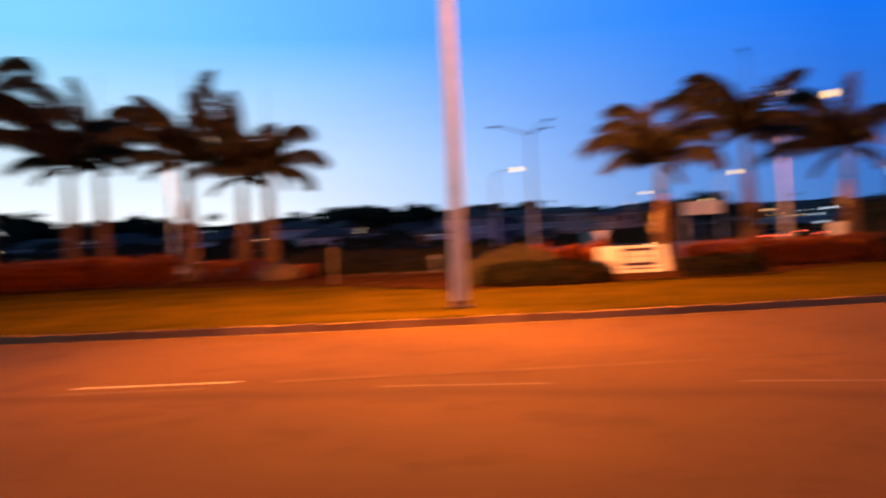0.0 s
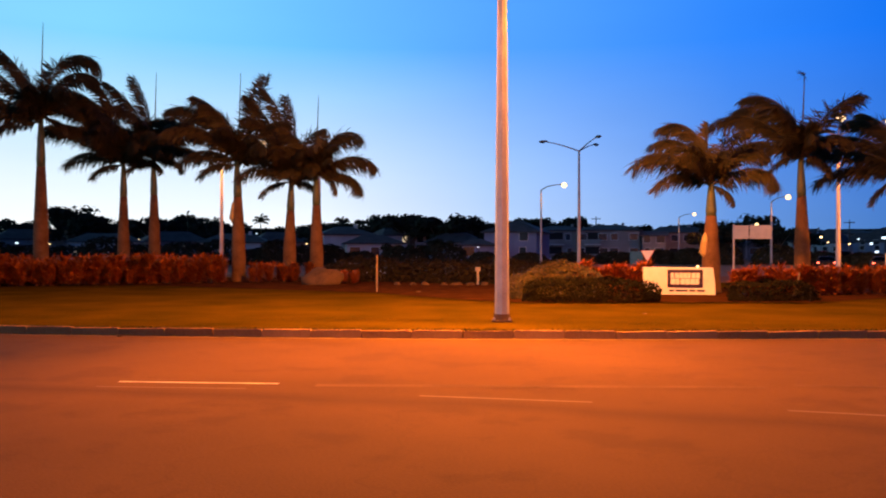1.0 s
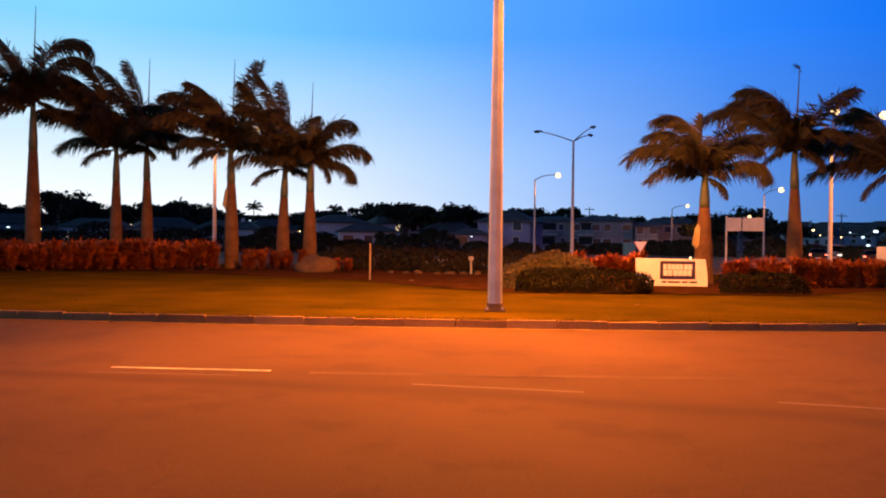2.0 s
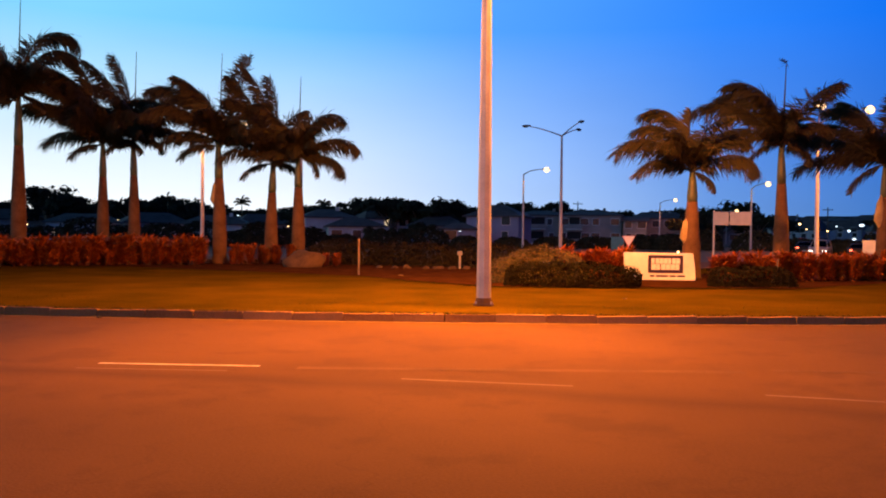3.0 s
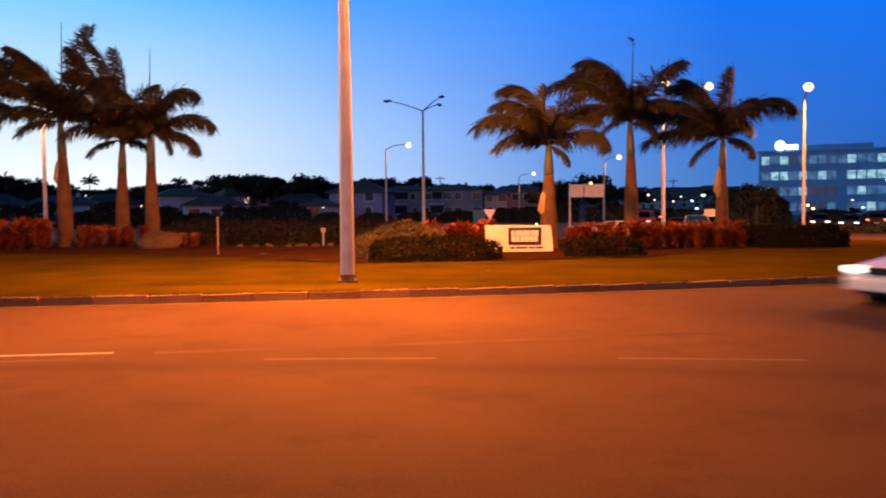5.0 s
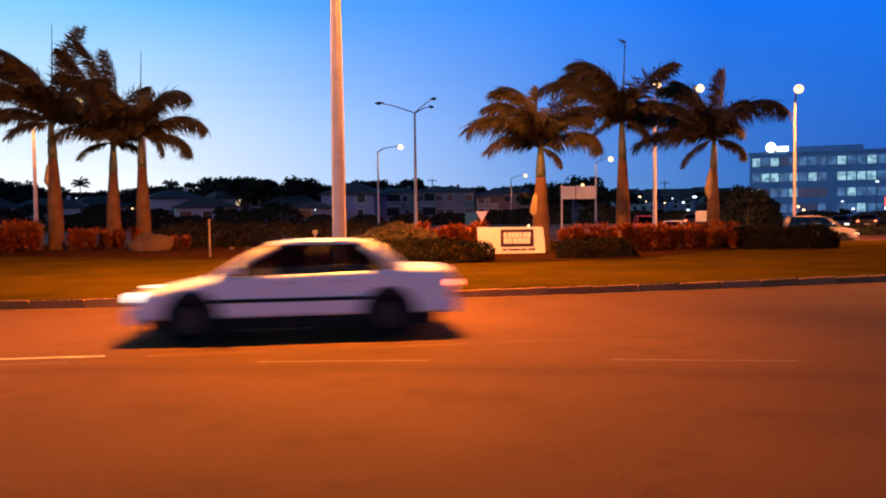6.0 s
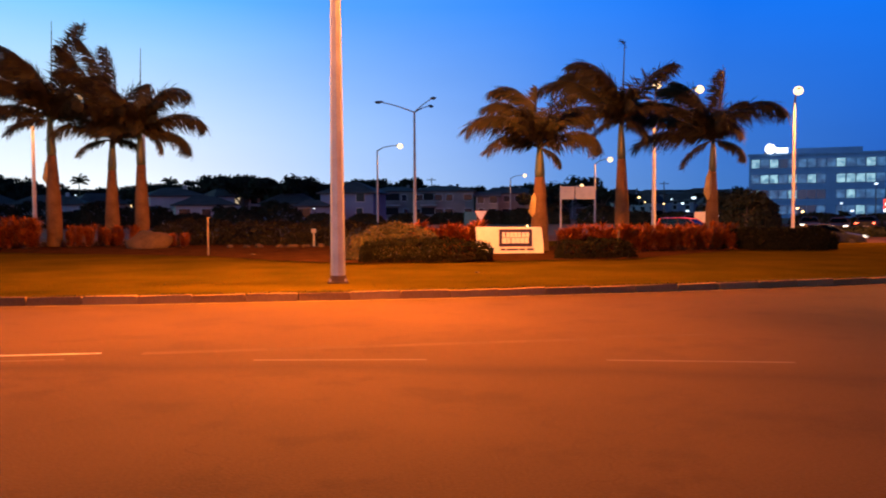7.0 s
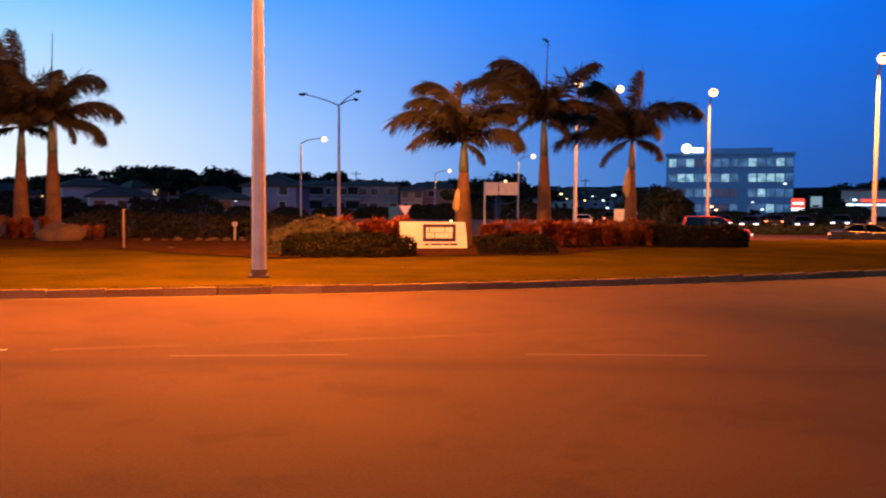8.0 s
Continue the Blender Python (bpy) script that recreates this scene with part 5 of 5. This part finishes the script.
    for sy in (-1, 1):
        for (xa, za), (xb, zb), rad in (((fx0, fz0), (fx1, fz1 - 0.03), 0.035), ((mid_x, 0.9), (mid_x + 0.06, top - 0.04), 0.035), ((rx0 - 0.1, rz0), (rx1, rz1 - 0.03), 0.07)):
            b2 = bmesh.new()
            tube(b2, [(xa, sy * (wall_y(za) - 0.01), za - 0.02), ((xa + xb) / 2, sy * (wall_y((za + zb) / 2) - 0.01), (za + zb) / 2 + 0.01), (xb, sy * (wall_y(zb) - 0.01), zb)], [rad * 1.2, rad, rad], 8)
            part("pillar", b2, BLACK_TRIM if abs(xa - mid_x) < 0.01 else paint, cab, smooth=True)
        out = Vector((0, sy, 0.25)).normalized()
        z0, z1 = 0.875, top - 0.05
        for (a0, a1), (c0, c1) in ((((fx0 + 0.12, fx1 + 0.02)), (mid_x - 0.03, mid_x + 0.03)), ((mid_x + 0.04, mid_x + 0.09), (rx0 - 0.16, rx1 - 0.02))):
            part("side_window", slab([(a0, sy * wall_y(z0), z0), (c0, sy * wall_y(z0), z0), (c1, sy * wall_y(z1), z1), (a1, sy * wall_y(z1), z1)], out, 0.006), CAR_GLASS, cab, "lightly tinted see-through glass")
    for (xa, za), (xb, zb), nm in (((fx0, fz0), (fx1, fz1), "windscreen"), ((rx0, rz0), (rx1, rz1), "rear_window")):
        d = Vector((xb - xa, 0, zb - za)).normalized()
        out = Vector((-d.z, 0, d.x)) if nm == "windscreen" else Vector((d.z, 0, -d.x))
        w0, w1 = wall_y(za) - 0.05, wall_y(zb) - 0.05
        part(nm, slab([(xa, -w0, za), (xa, w0, za), (xb, w1, zb - 0.02), (xb, -w1, zb - 0.02)], out, 0.006), CAR_GLASS, cab, "sloping see-through glass")
    for x, y, w in ((-0.1, -0.36, 0.24), (-0.1, 0.36, 0.24), (0.95, 0.0, 0.60)):
        seat = part("seat", box(bmesh.new(), x, y - w, 0.45, x + 0.16, y + w, 1.04, 0.05), SEAT, t2, "dark cloth seat back")
        for hy in ((y,) if w < 0.3 else (-0.34, 0.34)):
            part("headrest", box(bmesh.new(), x + 0.03, hy - 0.12, 1.044, x + 0.13, hy + 0.12, 1.19, 0.03), SEAT, seat)
    part("dashboard", box(bmesh.new(), -0.95, -0.66, 0.62, -0.62, 0.66, 0.93, 0.05), BLACK_TRIM, t2)
    for sy in (-1, 1):
        part("side_moulding", box(bmesh.new(), -1.0, sy * (half + 0.004) - 0.012, 0.52, 0.98, sy * (half + 0.004) + 0.012, 0.57, 0.004), BLACK_TRIM, body, "black rubbing strip")
        for x in (-1.32, 1.30):
            b2 = bmesh.new()
            tube(b2, [(x, sy * (half - 0.19), 0.31), (x, sy * (half + 0.003), 0.31)], [0.39, 0.39], 24)
            part("wheel_arch", b2, BLACK_TRIM, body, "dark wheel opening")
        part("tail_lamp", box(bmesh.new(), 1.98, sy * 0.62 - 0.17 * (sy < 0) - 0.02, 0.69, 2.235, sy * 0.62 + 0.17 * (sy > 0) + 0.02, 0.755, 0.008), TAIL, body, "glowing red tail lamp")
        part("head_lamp", box(bmesh.new(), -2.095, sy * 0.6 - 0.17, 0.555, -1.90, sy * 0.6 + 0.185, 0.655, 0.01), HEADLAMP, body, "lit head lamp")
        for x in (-0.1, 0.72):
            part("door_handle", box(bmesh.new(), x - 0.08, sy * (half + 0.012) - 0.014, 0.76, x + 0.08, sy * (half + 0.012) + 0.014, 0.79, 0.005), CAR_SILVER, body)
        part("mirror", box(bmesh.new(), -0.82, sy * 0.89 - 0.07, 0.90, -0.68, sy * 0.89 + 0.07, 1.02, 0.03), paint, cab)
    part("front_bumper", box(bmesh.new(), -2.13, -0.78, 0.24, -1.96, 0.78, 0.46, 0.05), paint, t2)
    part("rear_bumper", box(bmesh.new(), 2.1, -0.78, 0.30, 2.27, 0.78, 0.52, 0.05), paint, t2)
    part("grille", box(bmesh.new(), -2.105, -0.38, 0.53, -1.96, 0.38, 0.65, 0.01), BLACK_TRIM, body)
    part("number_plate", box(bmesh.new(), 2.272, -0.25, 0.36, 2.28, 0.25, 0.47), PLATE, t2, "plain pale number plate")
    part("underbody", box(bmesh.new(), -1.9, -0.72, 0.15, 2.0, 0.72, 0.30, 0.03), BLACK_TRIM, t2, "dark underside")
    ws = [wheel(t2, x, sy * (half - 0.085), 0.30, sy) for x in (-1.32, 1.30) for sy in (-1, 1)]
    return t2, ws


near_car, near_wheels = car("white four-door saloon with black rubbing strips, driving past", CAR_WHITE)
far_van, van_wheels = car("pale estate car circling the far side of the roundabout", CAR_GREY, van=True)
dark_car, dark_wheels = car("dark saloon with lights on, circling the roundabout", CAR_DARK)
red_car, red_wheels = car("red estate car with lights on, entering the roundabout", CAR_RED, van=True)
silver_car, silver_wheels = car("pale silver saloon passing behind the planting bed", CAR_SILVER)
QUEUE = [car("dark saloon with red tail lamps in the leaving traffic", CAR_DARK)[0], car("dark estate car with red tail lamps in the leaving traffic", CAR_DARK, van=True)[0], car("red saloon with red tail lamps in the leaving traffic", CAR_RED)[0]]
PARKED = car("dark saloon in the car park before the office block", CAR_DARK)[0]
PARKED.matrix_basis = pose(*spot(30.6, 84), 0, 0, 60)
for az, r, turn in ((32.3, 82, 55), (33.9, 85, 230), (35.4, 83, 60), (37.6, 86, 50), (39.6, 84, 235), (24.6, 82, 70), (23.4, 88, 250)):
    copy_thing(PARKED, pose(*spot(az, r), 0, 0, turn))

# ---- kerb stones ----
kb = setting("kerb", box(bmesh.new(), -0.1, -0.05, -0.2, 0.1, 0.05, -0.1), KERB, "weathered concrete kerb round the island, lamplight tint in its colour")
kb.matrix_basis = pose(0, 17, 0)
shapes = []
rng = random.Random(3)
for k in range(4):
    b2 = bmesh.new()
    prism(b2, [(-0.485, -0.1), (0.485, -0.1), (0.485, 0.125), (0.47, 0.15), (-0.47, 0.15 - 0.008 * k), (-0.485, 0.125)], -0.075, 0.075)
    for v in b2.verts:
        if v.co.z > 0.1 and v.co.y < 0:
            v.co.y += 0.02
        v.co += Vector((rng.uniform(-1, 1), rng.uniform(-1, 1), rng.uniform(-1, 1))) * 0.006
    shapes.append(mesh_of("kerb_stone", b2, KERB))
x = -44.0
while x < 34:
    slope = (x + 4) / 80.0
    ob = new("kerb_stone", shapes[rng.randrange(4)])
    ob.parent = kb
    ob.matrix_basis = kb.matrix_basis.inverted() @ pose(x, kerb_y(x) + 0.075, rng.uniform(-0.005, 0.004), 0, rng.uniform(-0.15, 0.15), math.degrees(math.atan(slope)) + rng.uniform(-0.3, 0.3))
    x += 0.985 / math.sqrt(1 + slope * slope)

# ---- what moves ----


def near_path(t):
    x = 1.58 - 11.6 * (t - 5.8)
    y = 12.05 + (x + 4) ** 2 / 160.0
    return x, y, math.degrees(math.atan((x + 4) / 80.0))


def spin(wheels, poses, speed):
    """Wheels roll with the road speed."""
    for w in wheels:
        base = w.matrix_basis.translation.copy()
        walk(w, [(k / FPS, pose(*base, 0, -math.degrees(speed * k / FPS / 0.30), 0)) for k in range(poses)])


def motions():
    rows = []
    for k in range(33):
        t = k * 0.25
        x, y, a = near_path(t)
        rows.append((t, pose(x, y, 0.0, 0, 0, a)))
    walk(near_car, rows)
    spin(near_wheels, 241, 11.6)
    # the grey car comes in from the far road, then circles the island
    rows = [(t, pose(*spot(az, r), 0, 0, h)) for t, az, r, h in
            ((0.0, 21.3, 112, 62), (3.0, 21.3, 88, 62), (4.3, 21.7, 72, 68), (5.0, 24.0, 61, 104), (5.4, 26.4, 58, 132))]
    for k in range(6):
        t = (5.8, 6.25, 6.7, 7.15, 7.6, 8.0)[k]
        az = 29.5 + 8.35 * (t - 5.8)
        rows.append((t, pose(*spot(az, 57.0), 0, 0, 180 - az)))
    walk(far_van, rows)
    # bearing, distance and heading of the two cars that come in from the far road
    walk(dark_car, [(t, pose(*spot(az, r), 0, 0, h)) for t, az, r, h in
                    ((0.0, 21.5, 128, 62), (3.0, 21.4, 100, 62), (5.0, 22.0, 74, 70), (6.0, 24.3, 60, 110), (6.5, 27.6, 57, 140), (7.0, 31.6, 55, 150),
                     (7.5, 35.6, 54, 146), (8.0, 39.3, 54, 142))])
    walk(red_car, [(t, pose(*spot(az, r), 0, 0, h)) for t, az, r, h in
                   ((0.0, 20.2, 150, 62), (4.0, 20.0, 105, 62), (6.0, 20.4, 74, 75), (7.0, 23.2, 60, 130), (7.5, 26.6, 55, 152), (8.0, 30.2, 54, 150))])

    # the silver car rounds the back of the island
    rows = []
    for k in range(17):
        t = 0.5 * k
        az = -17.3 + 7.2 * t
        if az < 17:
            rows.append((t, pose(*spot(az, 57.0), 0, 0, 180 - az)))
    rows += [(5.3, pose(*spot(20.2, 60.5), 0, 0, 222)), (8.0, pose(*spot(21.6, 82.0), 0, 0, 249))]
    walk(silver_car, rows)
    # traffic leaving along the far road
    for k, (az, r, v) in enumerate(((20.4, 86.0, 2.2), (21.4, 96.0, 2.6), (22.2, 106.0, 3.0))):
        p = spot(az, r)
        walk(QUEUE[k], [(t, pose(p.x + 0.357 * v * t, p.y + 0.934 * v * t, ground_z(math.hypot(p.x + 0.357 * v * t, p.y + 0.934 * v * t)), 0, 0, 249)) for t in (0.0, 2.0, 4.0, 6.0, 8.0)])


motions()
